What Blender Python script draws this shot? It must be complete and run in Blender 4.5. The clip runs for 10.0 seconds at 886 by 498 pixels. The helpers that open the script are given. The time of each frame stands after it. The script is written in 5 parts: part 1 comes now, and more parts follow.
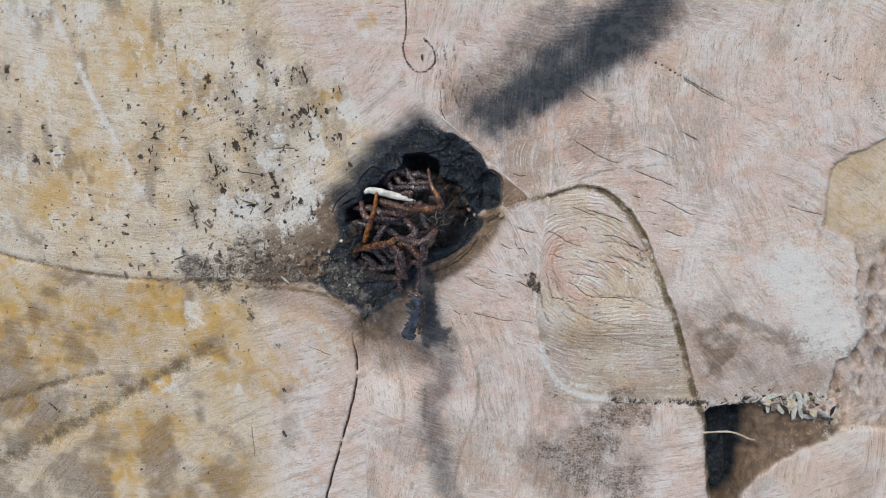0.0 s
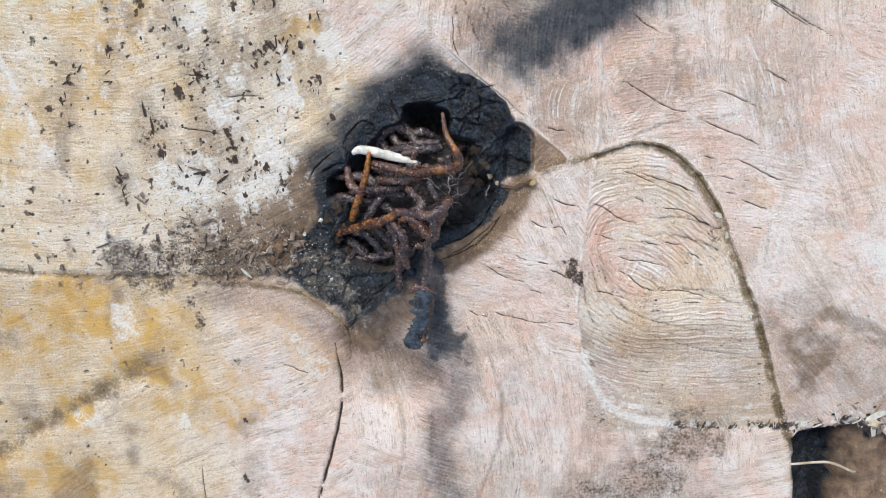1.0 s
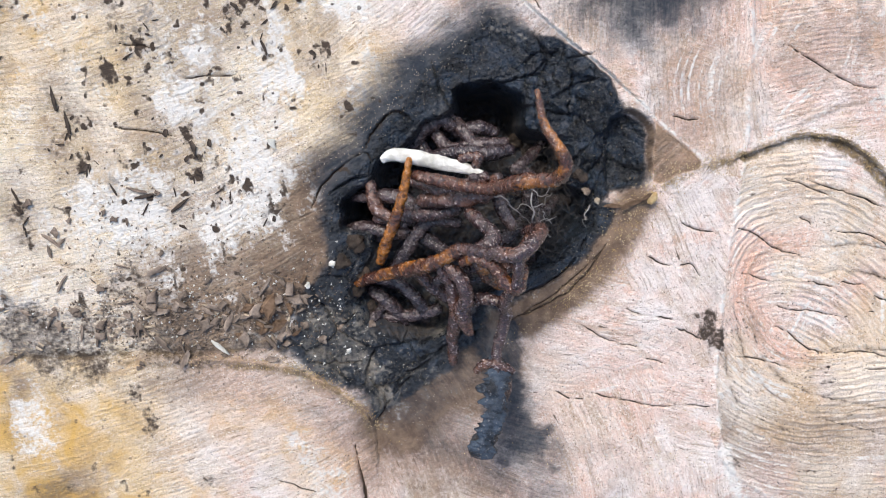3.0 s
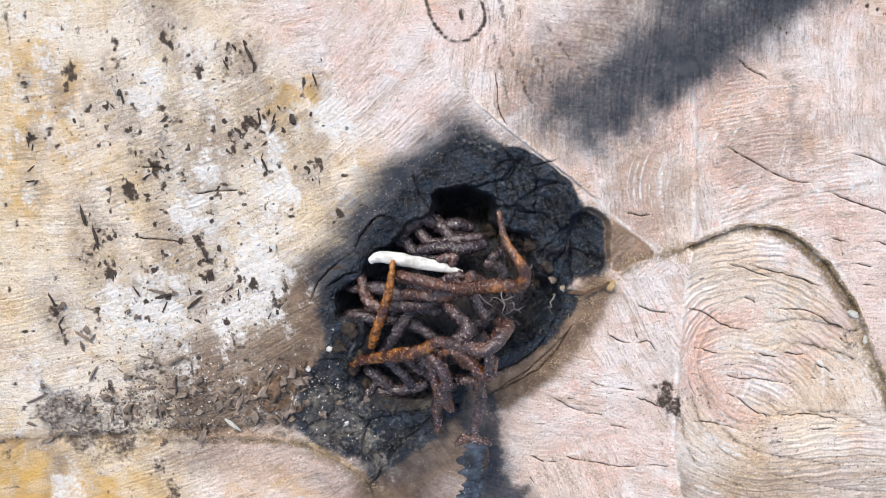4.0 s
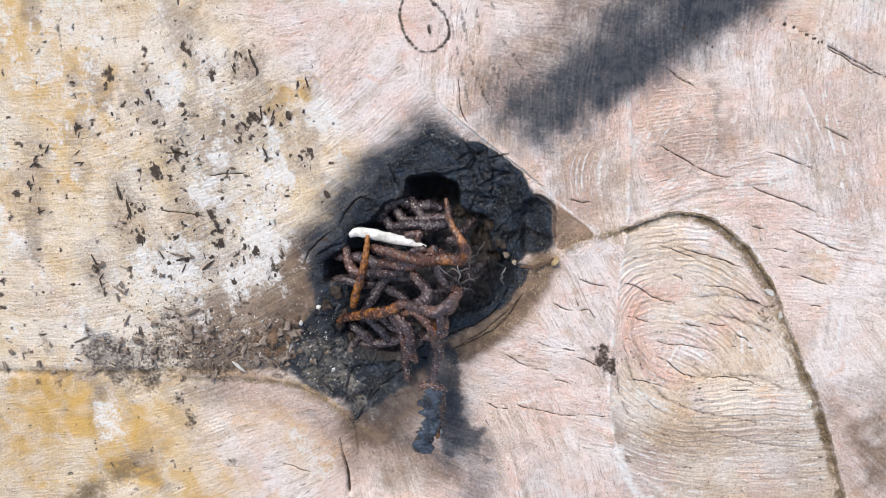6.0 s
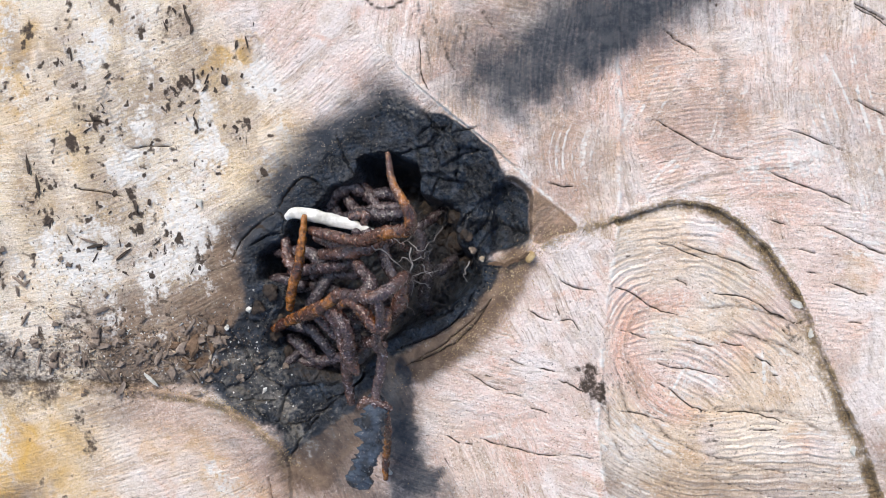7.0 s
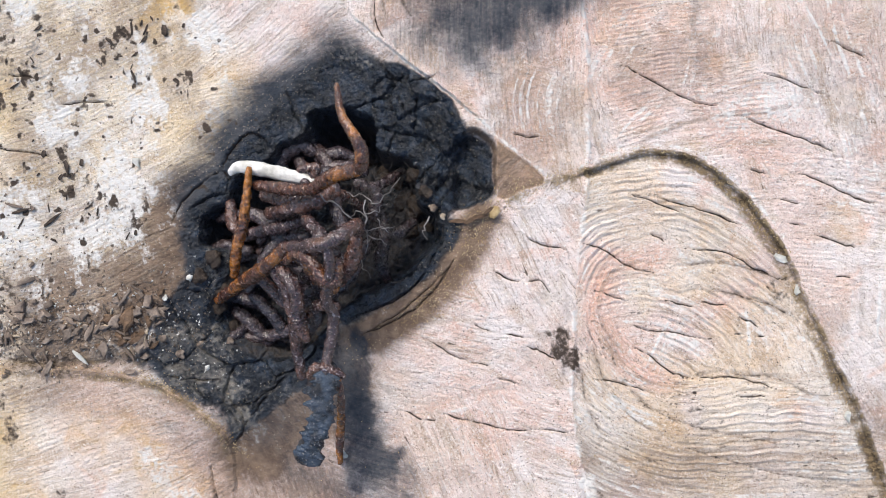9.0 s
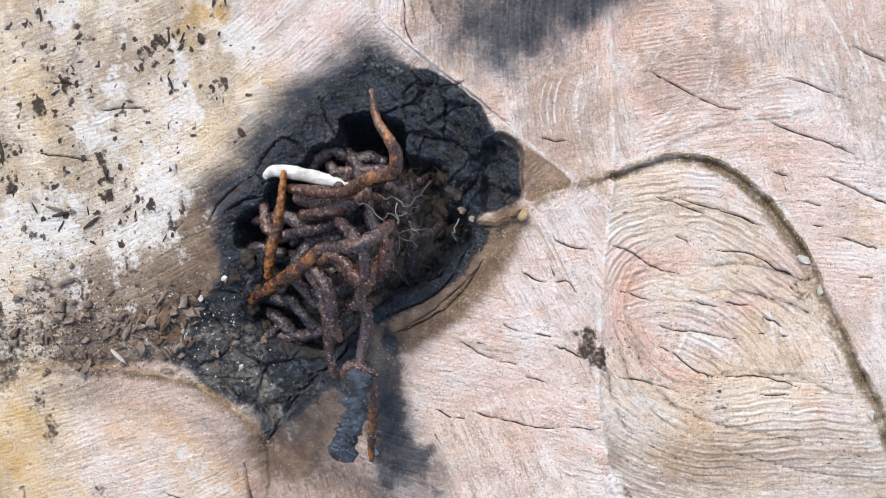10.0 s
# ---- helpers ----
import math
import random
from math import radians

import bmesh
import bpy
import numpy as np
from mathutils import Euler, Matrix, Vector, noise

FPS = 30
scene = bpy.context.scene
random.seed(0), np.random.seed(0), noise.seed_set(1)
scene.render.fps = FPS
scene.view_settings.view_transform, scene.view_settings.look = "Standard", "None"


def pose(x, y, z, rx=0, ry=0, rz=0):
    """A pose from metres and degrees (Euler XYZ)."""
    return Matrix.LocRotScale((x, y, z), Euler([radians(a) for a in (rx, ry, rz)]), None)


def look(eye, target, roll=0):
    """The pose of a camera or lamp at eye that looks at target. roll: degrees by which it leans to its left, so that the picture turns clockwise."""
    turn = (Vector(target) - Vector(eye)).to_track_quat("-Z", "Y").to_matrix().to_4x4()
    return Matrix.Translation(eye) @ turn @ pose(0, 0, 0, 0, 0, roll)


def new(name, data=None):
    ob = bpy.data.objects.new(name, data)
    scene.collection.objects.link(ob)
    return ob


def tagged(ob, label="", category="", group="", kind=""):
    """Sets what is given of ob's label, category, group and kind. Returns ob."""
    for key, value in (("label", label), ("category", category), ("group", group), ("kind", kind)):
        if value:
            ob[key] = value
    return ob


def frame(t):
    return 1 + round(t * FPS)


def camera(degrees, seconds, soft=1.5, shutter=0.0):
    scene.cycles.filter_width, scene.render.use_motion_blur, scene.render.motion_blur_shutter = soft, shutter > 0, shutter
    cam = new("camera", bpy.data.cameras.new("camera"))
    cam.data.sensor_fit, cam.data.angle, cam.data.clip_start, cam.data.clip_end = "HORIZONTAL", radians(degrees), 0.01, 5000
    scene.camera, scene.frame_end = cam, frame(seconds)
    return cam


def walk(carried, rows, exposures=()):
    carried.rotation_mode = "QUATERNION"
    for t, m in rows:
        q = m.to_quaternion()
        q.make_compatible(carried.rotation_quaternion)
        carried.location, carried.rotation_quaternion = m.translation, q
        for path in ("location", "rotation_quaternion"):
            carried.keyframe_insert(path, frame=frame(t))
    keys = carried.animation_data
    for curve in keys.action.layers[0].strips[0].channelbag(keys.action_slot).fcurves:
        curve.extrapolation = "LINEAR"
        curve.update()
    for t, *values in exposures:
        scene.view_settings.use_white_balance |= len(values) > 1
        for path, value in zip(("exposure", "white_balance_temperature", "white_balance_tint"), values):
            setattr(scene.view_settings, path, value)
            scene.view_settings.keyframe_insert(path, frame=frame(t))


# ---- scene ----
cam = camera(55.0, 10.0, soft=1.0)
PATH = [
    (0, (0.078, 0.128, 0.66), (-0.124, -0.175, -1.307), -146.1),
    (0.5, (0.047, 0.079, 0.573), (-0.101, -0.186, -1.404), -150.7),
    (1, (0.029, 0.074, 0.504), (-0.079, -0.164, -1.479), 204.0),
    (1.5, (0.007, 0.077, 0.451), (-0.083, -0.156, -1.533), 200.5),
    (2, (0.0, 0.075, 0.383), (-0.053, -0.149, -1.604), 192.0),
    (2.5, (-0.023, 0.049, 0.336), (-0.043, -0.159, -1.653), 184.2),
    (3, (-0.025, 0.068, 0.33), (-0.048, -0.126, -1.66), 184.9),
    (3.2, (-0.008, 0.093, 0.338), (-0.059, -0.105, -1.651), 191.9),
    (4.3, (-0.008, 0.11, 0.374), (-0.072, -0.066, -1.617), -163.3),
    (4.5, (-0.01, 0.084, 0.371), (-0.096, -0.083, -1.621), -156.0),
    (5, (-0.002, 0.079, 0.374), (-0.114, -0.128, -1.612), -154.7),
    (5.5, (0.013, 0.11, 0.41), (-0.152, -0.148, -1.567), -150.4),
    (6, (0.044, 0.122, 0.438), (-0.166, -0.147, -1.533), -143.9),
    (6.2, (0.07, 0.113, 0.42), (-0.15, -0.142, -1.551), -140.7),
    (7.3, (0.074, 0.026, 0.349), (-0.24, 0.151, -1.622), -69.0),
    (7.5, (0.07, 0.02, 0.338), (-0.237, 0.142, -1.634), -69.2),
    (8, (0.075, 0.011, 0.327), (-0.188, 0.164, -1.649), -61.1),
    (8.5, (0.072, 0.007, 0.329), (-0.163, 0.2, -1.647), -52.4),
    (9, (0.075, 0.001, 0.331), (-0.161, 0.215, -1.644), -49.6),
    (9.5, (0.072, 0.001, 0.335), (-0.174, 0.227, -1.637), -49.3),
    (10, (0.068, -0.002, 0.34), (-0.191, 0.229, -1.63), -50.1),
]
EXPOSURES = [(0.0, -0.22, 6500, 5), (0.5, 0.03, 6500, 4), (1.2, 0.27, 6500, 7), (2.5, 0.40, 6500, 9), (3.2, 0.47, 6500, 10), (4.5, 0.41, 6500, 10), (6.0, 0.38, 6500, 10), (7.5, 0.43, 6500, 10), (10.0, 0.40, 6500, 10)]
walk(cam, [(t, look(eye, target, roll)) for t, eye, target, roll in PATH], EXPOSURES)

# ---- light: an open, lightly clouded sky with a broad soft sun ----
SUN_UP, SUN_ROUND = radians(58), radians(-20)
world = bpy.data.worlds.new("sky")
scene.world = world
world.use_nodes = True
wn = world.node_tree
sky = wn.nodes.new("ShaderNodeTexSky")
sky.sky_type, sky.sun_disc = "NISHITA", False
sky.sun_elevation, sky.sun_rotation = SUN_UP, SUN_ROUND
sky.air_density, sky.dust_density, sky.ozone_density = 1.0, 3.0, 1.0
wn.links.new(sky.outputs[0], wn.nodes["Background"].inputs[0])
wn.nodes["Background"].inputs[1].default_value = 0.15
sun_data = bpy.data.lights.new("sun", "SUN")
sun_data.energy, sun_data.angle, sun_data.color = 1.7, radians(14), (1.0, 0.93, 0.84)
sun = new("sun", sun_data)
way = Vector((math.sin(SUN_ROUND) * math.cos(SUN_UP), math.cos(SUN_ROUND) * math.cos(SUN_UP), math.sin(SUN_UP)))
sun.matrix_world = look(way * 10, (0, 0, 0))


# ---- materials ----
class Nodes:
    """A short way to write a node material."""

    def __init__(self, name):
        self.mat = bpy.data.materials.new(name)
        self.mat.use_nodes = True
        self.tree = self.mat.node_tree
        self.bsdf = self.tree.nodes["Principled BSDF"]

    def put(self, socket, value):
        if hasattr(value, "is_output"):
            self.tree.links.new(value, socket)
        else:
            socket.default_value = value

    def math(self, op, a, b=0.0, clamp=False):
        n = self.tree.nodes.new("ShaderNodeMath")
        n.operation, n.use_clamp = op, clamp
        self.put(n.inputs[0], a), self.put(n.inputs[1], b)
        return n.outputs[0]

    def span(self, value, a, b, c=0.0, d=1.0):
        n = self.tree.nodes.new("ShaderNodeMapRange")
        n.interpolation_type = "SMOOTHSTEP"
        self.put(n.inputs[0], value)
        for i, v in enumerate((a, b, c, d)):
            n.inputs[i + 1].default_value = v
        return n.outputs[0]

    def mix(self, fac, a, b, mode="MIX"):
        n = self.tree.nodes.new("ShaderNodeMix")
        n.data_type, n.blend_type = "RGBA", mode
        self.put(n.inputs[0], fac)
        self.put(n.inputs[6], (*a, 1) if isinstance(a, tuple) else a)
        self.put(n.inputs[7], (*b, 1) if isinstance(b, tuple) else b)
        return n.outputs[2]

    def noise(self, scale, detail=3.0, vector=None, rough=0.55, warp=0.0):
        n = self.tree.nodes.new("ShaderNodeTexNoise")
        n.inputs["Scale"].default_value, n.inputs["Detail"].default_value = scale, detail
        n.inputs["Roughness"].default_value, n.inputs["Distortion"].default_value = rough, warp
        self.put(n.inputs["Vector"], vector if vector is not None else self.place())
        return n.outputs[0]

    def place(self):
        return self.tree.nodes.new("ShaderNodeTexCoord").outputs["Object"]

    def attribute(self, name):
        n = self.tree.nodes.new("ShaderNodeAttribute")
        n.attribute_name = name
        return n

    def split(self, colour):
        n = self.tree.nodes.new("ShaderNodeSeparateColor")
        self.put(n.inputs[0], colour)
        return n.outputs

    def scaled(self, vector, x, y, z):
        n = self.tree.nodes.new("ShaderNodeMapping")
        self.put(n.inputs[0], vector)
        n.inputs["Scale"].default_value = (x, y, z)
        return n.outputs[0]

    def bump(self, height, distance, strength=1.0, below=None):
        n = self.tree.nodes.new("ShaderNodeBump")
        n.inputs["Strength"].default_value, n.inputs["Distance"].default_value = strength, distance
        self.put(n.inputs["Height"], height)
        if below is not None:
            self.put(n.inputs["Normal"], below)
        return n.outputs[0]

    def done(self, colour, rough, normal=None, gloss=0.5):
        self.put(self.bsdf.inputs["Base Color"], (*colour, 1) if isinstance(colour, tuple) else colour)
        self.put(self.bsdf.inputs["Roughness"], rough)
        self.put(self.bsdf.inputs["Specular IOR Level"], gloss)
        if normal is not None:
            self.put(self.bsdf.inputs["Normal"], normal)
        return self.mat


def face_material():
    k = Nodes("sawn_wood")
    a, b, s = k.attribute("stains"), k.attribute("soils"), k.attribute("saw")
    stain, brown, yellow = k.split(a.outputs["Color"])
    dark, moss, pink = k.split(b.outputs["Color"])
    white, black = a.outputs["Alpha"], b.outputs["Alpha"]
    saw = s.outputs["Vector"]
    coarse = k.noise(26, 4, warp=0.6)
    patch = k.noise(75, 4, warp=0.8)
    mid = k.noise(170, 4)
    fine = k.noise(620, 3)
    tiny = k.noise(980, 3, rough=0.75)
    cross = k.attribute("cross").outputs["Vector"]
    swap = k.tree.nodes.new("ShaderNodeSeparateXYZ")
    k.put(swap.inputs[0], saw)
    swap = k.span(k.math("ADD", swap.outputs[2], k.math("SUBTRACT", patch, 0.5)), 0.3, 0.7)

    def strokes(across, lengthwise, detail):
        a = k.noise(1.0, detail, k.scaled(saw, across, lengthwise, 0), 0.62)
        b = k.noise(1.0, detail, k.scaled(cross, across, lengthwise, 0), 0.62)
        return k.math("ADD", k.math("MULTIPLY", a, k.math("SUBTRACT", 1.0, swap)), k.math("MULTIPLY", b, swap))

    grain = strokes(560, 34, 3)
    hair = strokes(900, 190, 3)
    dash = strokes(620, 120, 3)
    broad = strokes(170, 16, 3)
    calm = k.span(k.noise(48, 3, warp=1.0), 0.36, 0.60, 0.40, 1.0)
    tan = k.mix(k.span(coarse, 0.36, 0.62), (0.73, 0.61, 0.42), (0.78, 0.70, 0.57))
    tan = k.mix(k.span(patch, 0.54, 0.72, 0.0, 0.6), tan, (0.58, 0.42, 0.24))
    tan = k.mix(k.span(patch, 0.46, 0.30, 0.0, 0.5), tan, (0.76, 0.69, 0.57))
    rose = k.mix(k.span(coarse, 0.40, 0.60), (0.74, 0.585, 0.515), (0.80, 0.735, 0.70))
    rose = k.mix(k.span(patch, 0.52, 0.70, 0.0, 0.75), rose, (0.71, 0.47, 0.37))
    rose = k.mix(k.span(patch, 0.46, 0.28, 0.0, 0.6), rose, (0.60, 0.52, 0.42))
    peach = k.split(k.attribute("tints").outputs["Color"])[0]
    rose = k.mix(k.math("MULTIPLY", peach, k.span(mid, 0.3, 0.6, 0.5, 0.95)), rose, (0.76, 0.47, 0.355))
    base = k.mix(pink, tan, rose)

    def low(value, a, b, most):
        return k.math("MULTIPLY", k.span(value, a, b, most, 0.0), calm)

    def high(value, a, b, most):
        return k.math("MULTIPLY", k.span(value, a, b, 0.0, most), calm)

    base = k.mix(low(broad, 0.34, 0.52, 0.6), base, (0.46, 0.34, 0.24))
    base = k.mix(high(broad, 0.54, 0.70, 0.5), base, (0.84, 0.74, 0.67))
    base = k.mix(low(grain, 0.30, 0.47, 0.6), base, (0.31, 0.23, 0.16))
    base = k.mix(high(grain, 0.54, 0.70, 0.7), base, (0.86, 0.79, 0.73))
    base = k.mix(low(hair, 0.34, 0.46, 0.5), base, (0.28, 0.20, 0.14))
    base = k.mix(high(hair, 0.55, 0.66, 0.6), base, (0.90, 0.84, 0.79))
    base = k.mix(k.span(k.math("ADD", tiny, k.math("MULTIPLY", mid, 0.4)), 0.49, 0.58, 0.75, 0.0), base, (0.20, 0.145, 0.10))
    base = k.mix(k.span(tiny, 0.56, 0.65, 0.0, 0.7), base, (0.90, 0.87, 0.83))
    stipple = k.noise(1900, 2, rough=0.6)
    base = k.mix(k.span(stipple, 0.30, 0.42, 0.62, 0.0), base, (0.24, 0.175, 0.13))
    base = k.mix(k.span(stipple, 0.58, 0.70, 0.0, 0.6), base, (0.88, 0.83, 0.79))
    base = k.mix(high(k.math("SUBTRACT", 1.0, dash), 0.64, 0.71, 0.9), base, (0.11, 0.08, 0.055))
    base = k.mix(k.math("MULTIPLY", yellow, k.span(patch, 0.3, 0.68, 0.25, 1.0)), base, (0.63, 0.40, 0.125))
    speck = k.math("ADD", k.math("MULTIPLY", k.math("SUBTRACT", fine, 0.5), 1.3), k.math("MULTIPLY", k.math("SUBTRACT", mid, 0.5), 1.1))
    streaks = k.math("ADD", speck, k.math("MULTIPLY", k.math("SUBTRACT", grain, 0.5), 1.6))
    base = k.mix(k.span(k.math("ADD", brown, k.math("MULTIPLY", streaks, 0.38)), 0.05, 0.95), base, k.mix(k.span(mid, 0.35, 0.65), (0.145, 0.100, 0.070), (0.250, 0.178, 0.124)))
    base = k.mix(k.span(k.math("ADD", white, k.math("MULTIPLY", speck, 1.2)), 0.28, 0.95, 0.0, 0.9), base, (0.79, 0.78, 0.74))
    base = k.mix(k.span(k.math("ADD", stain, k.math("MULTIPLY", streaks, 0.24)), 0.08, 0.95), base, k.mix(k.span(mid, 0.4, 0.65), (0.030, 0.039, 0.052), (0.075, 0.080, 0.088)))
    base = k.mix(k.span(k.math("ADD", moss, k.math("MULTIPLY", speck, 0.8)), 0.2, 0.85), base, k.mix(k.span(fine, 0.40, 0.60), (0.085, 0.060, 0.036), (0.25, 0.185, 0.105)))
    base = k.mix(k.span(k.math("ADD", dark, k.math("MULTIPLY", speck, 0.65)), 0.3, 0.8), base, (0.065, 0.048, 0.036))
    char = k.mix(k.span(mid, 0.4, 0.7), (0.005, 0.008, 0.013), (0.020, 0.036, 0.060))
    char = k.mix(k.span(k.noise(520, 4), 0.58, 0.72, 0.0, 0.5), char, (0.085, 0.085, 0.088))
    char = k.mix(k.span(tiny, 0.64, 0.74, 0.0, 0.35), char, (0.30, 0.28, 0.26))
    wet = k.span(k.math("ADD", black, k.math("MULTIPLY", speck, 0.35)), 0.2, 0.75)
    char = k.mix(k.span(k.math("ADD", white, k.math("MULTIPLY", speck, 1.1)), 0.30, 0.90, 0.0, 0.85), char, (0.27, 0.25, 0.215))
    base = k.mix(wet, base, char)
    rough = k.math("SUBTRACT", 0.82, k.math("MULTIPLY", wet, k.span(fine, 0.35, 0.7, 0.58, 0.36)))
    lines = k.bump(k.math("ADD", grain, k.math("MULTIPLY", hair, 0.7)), 0.0006, 0.9)
    grit = k.bump(k.math("ADD", fine, k.math("ADD", k.math("MULTIPLY", tiny, 0.9), k.math("MULTIPLY", stipple, 0.5))), 0.0010, 0.85, lines)
    grit = k.bump(k.math("MULTIPLY", k.noise(330, 4, rough=0.65), wet), 0.0035, 0.8, grit)
    return k.done(base, rough, grit, k.math("ADD", 0.30, k.math("MULTIPLY", wet, 0.40)))


def rough_material(name, dark, light, scale, rough=0.7, relief=0.0005, speck=None, gloss=0.4, shade=0.0):
    """Two colours mixed by noise, with flecks, relief and a random shade from piece to piece."""
    k = Nodes(name)
    big, small = k.noise(scale, 4), k.noise(scale * 5, 3)
    colour = k.mix(k.span(big, 0.35, 0.65), dark, light)
    if speck:
        colour = k.mix(k.span(small, 0.60, 0.72, 0.0, 0.8), colour, speck)
    if shade:
        tone = k.tree.nodes.new("ShaderNodeObjectInfo").outputs["Random"]
        colour = k.mix(k.span(tone, 0.0, 1.0, 0.0, shade), colour, (0.05, 0.035, 0.025))
    grains = k.noise(scale * 8, 3, rough=0.7)
    return k.done(colour, rough, k.bump(grains, relief * 0.6, 0.9, k.bump(k.math("ADD", small, big), relief, 0.8)), gloss)


def root_material(name, deep, body, warm, glint):
    """A wet, grainy root: dark skin, warmer patches, wet glints painted as pale grains, and a wet sheen."""
    k = Nodes(name)
    zone, lump, grain = k.noise(110, 3, warp=0.5), k.noise(520, 3, rough=0.6), k.noise(1050, 2, rough=0.7)
    tone = k.tree.nodes.new("ShaderNodeObjectInfo").outputs["Random"]
    colour = k.mix(k.span(k.math("ADD", zone, k.math("MULTIPLY", k.math("SUBTRACT", tone, 0.5), 0.34)), 0.42, 0.66), body, warm)
    colour = k.mix(k.span(lump, 0.32, 0.50, 0.7, 0.0), colour, deep)
    colour = k.mix(k.span(grain, 0.32, 0.44, 0.6, 0.0), colour, deep)
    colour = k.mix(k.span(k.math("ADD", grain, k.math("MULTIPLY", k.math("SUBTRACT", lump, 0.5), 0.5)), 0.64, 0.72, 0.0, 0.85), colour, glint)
    return k.done(colour, k.span(lump, 0.35, 0.65, 0.08, 0.30), k.bump(grain, 0.0006, 0.9, k.bump(lump, 0.0010, 0.8)), 1.0)


WOOD = face_material()
BARK = rough_material("bark", (0.07, 0.05, 0.035), (0.20, 0.15, 0.11), 60, 0.9, 0.004)
SOIL = rough_material("soil", (0.06, 0.045, 0.03), (0.14, 0.11, 0.075), 14, 0.95, 0.01)
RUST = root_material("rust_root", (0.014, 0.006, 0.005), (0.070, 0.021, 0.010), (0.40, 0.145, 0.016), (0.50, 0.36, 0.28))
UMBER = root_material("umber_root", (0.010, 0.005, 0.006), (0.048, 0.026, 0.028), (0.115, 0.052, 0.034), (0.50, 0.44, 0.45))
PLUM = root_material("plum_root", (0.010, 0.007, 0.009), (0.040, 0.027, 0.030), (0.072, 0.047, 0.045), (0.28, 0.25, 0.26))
BONE = rough_material("white_husk", (0.46, 0.46, 0.41), (0.80, 0.80, 0.76), 140, 0.6, 0.0006)
TAWNY = rough_material("tawny_crumb", (0.12, 0.075, 0.045), (0.30, 0.20, 0.13), 200, 0.85, 0.0008, None, 0.3, 0.4)
SLATE = rough_material("slate_stalk", (0.007, 0.010, 0.015), (0.045, 0.068, 0.100), 150, 0.26, 0.0012, (0.20, 0.21, 0.22), 0.6)
CHARRED = rough_material("charred_wood", (0.008, 0.009, 0.012), (0.030, 0.031, 0.036), 150, 0.42, 0.0012, (0.10, 0.09, 0.08), 0.5)
SLUDGE = rough_material("peaty_crumb", (0.020, 0.014, 0.010), (0.070, 0.050, 0.036), 180, 0.6, 0.0012, (0.16, 0.13, 0.10), 0.4, 0.3)
FLECK = rough_material("dark_bark_fleck", (0.035, 0.027, 0.022), (0.13, 0.10, 0.08), 240, 0.85, 0.0006, None, 0.3, 0.4)
PALE = rough_material("pale_splinter", (0.45, 0.36, 0.25), (0.68, 0.60, 0.48), 200, 0.8, 0.0004, None, 0.3, 0.5)
HONEY = rough_material("honey_splinter", (0.36, 0.25, 0.11), (0.62, 0.50, 0.30), 180, 0.8, 0.0005)
GREY = rough_material("grey_litter", (0.16, 0.125, 0.10), (0.44, 0.36, 0.29), 220, 0.85, 0.0005, None, 0.3, 0.5)
GREYROOT = rough_material("grey_rootlet", (0.10, 0.09, 0.085), (0.32, 0.30, 0.29), 90, 0.6, 0.0001)
HAIR = rough_material("fine_root", (0.014, 0.011, 0.010), (0.055, 0.046, 0.040), 90, 0.6, 0.0001)


# ---- shaping helpers (plan measures in millimetres) ----
def link(name, verts, faces, material, parent=None, label="", smooth=True):
    me = bpy.data.meshes.new(name)
    me.from_pydata(verts, [], faces)
    me.update()
    if smooth:
        me.polygons.foreach_set("use_smooth", [True] * len(me.polygons))
    me.materials.append(material)
    ob = new(name, me)
    ob.parent = parent
    return tagged(ob, label) if label else ob


def smooth_step(v, a, b):
    u = np.clip((v - a) / (b - a), 0, 1)
    return u * u * (3 - 2 * u)


def lattice(ix, iy, seed):
    h = (ix.astype(np.int64) * 374761393 + iy.astype(np.int64) * 668265263 + seed * 974711) & 0x7FFFFFFF
    h = ((h ^ (h >> 13)) * 1274126177) & 0x7FFFFFFF
    return ((h ^ (h >> 16)) & 0xFFFF) / 65535.0


def value_noise(x, y, seed):
    ix, iy = np.floor(x), np.floor(y)
    u, v = x - ix, y - iy
    u, v = u * u * (3 - 2 * u), v * v * (3 - 2 * v)
    a, b = lattice(ix, iy, seed), lattice(ix + 1, iy, seed)
    c, d = lattice(ix, iy + 1, seed), lattice(ix + 1, iy + 1, seed)
    return (a + (b - a) * u) * (1 - v) + (c + (d - c) * u) * v


def fbm(x, y, size, seed, octaves=3):
    """Noise of about 0 to 1, with features of the given size."""
    total, weight = 0, 0
    for o in range(octaves):
        f, w = 2.0 ** o / size, 0.55 ** o
        total, weight = total + w * value_noise(x * f + 17.3 * o, y * f - 9.1 * o, seed + o), weight + w
    return total / weight


def blocks(x, y, size, seed):
    """Crazed blocks: a height of 0 to 1 for each block, and the distance to the joint round it."""
    cx, cy = np.floor(x / size), np.floor(y / size)
    first, second, tone = np.full(x.shape, 1e9), np.full(x.shape, 1e9), np.zeros(x.shape)
    for i in (-1, 0, 1):
        for j in (-1, 0, 1):
            px = (cx + i + lattice(cx + i, cy + j, seed)) * size
            py = (cy + j + lattice(cx + i, cy + j, seed + 1)) * size
            d = np.hypot(x - px, y - py)
            nearer = d < first
            second = np.where(nearer, first, np.minimum(second, d))
            tone = np.where(nearer, lattice(cx + i, cy + j, seed + 2), tone)
            first = np.where(nearer, d, first)
    return tone, second - first


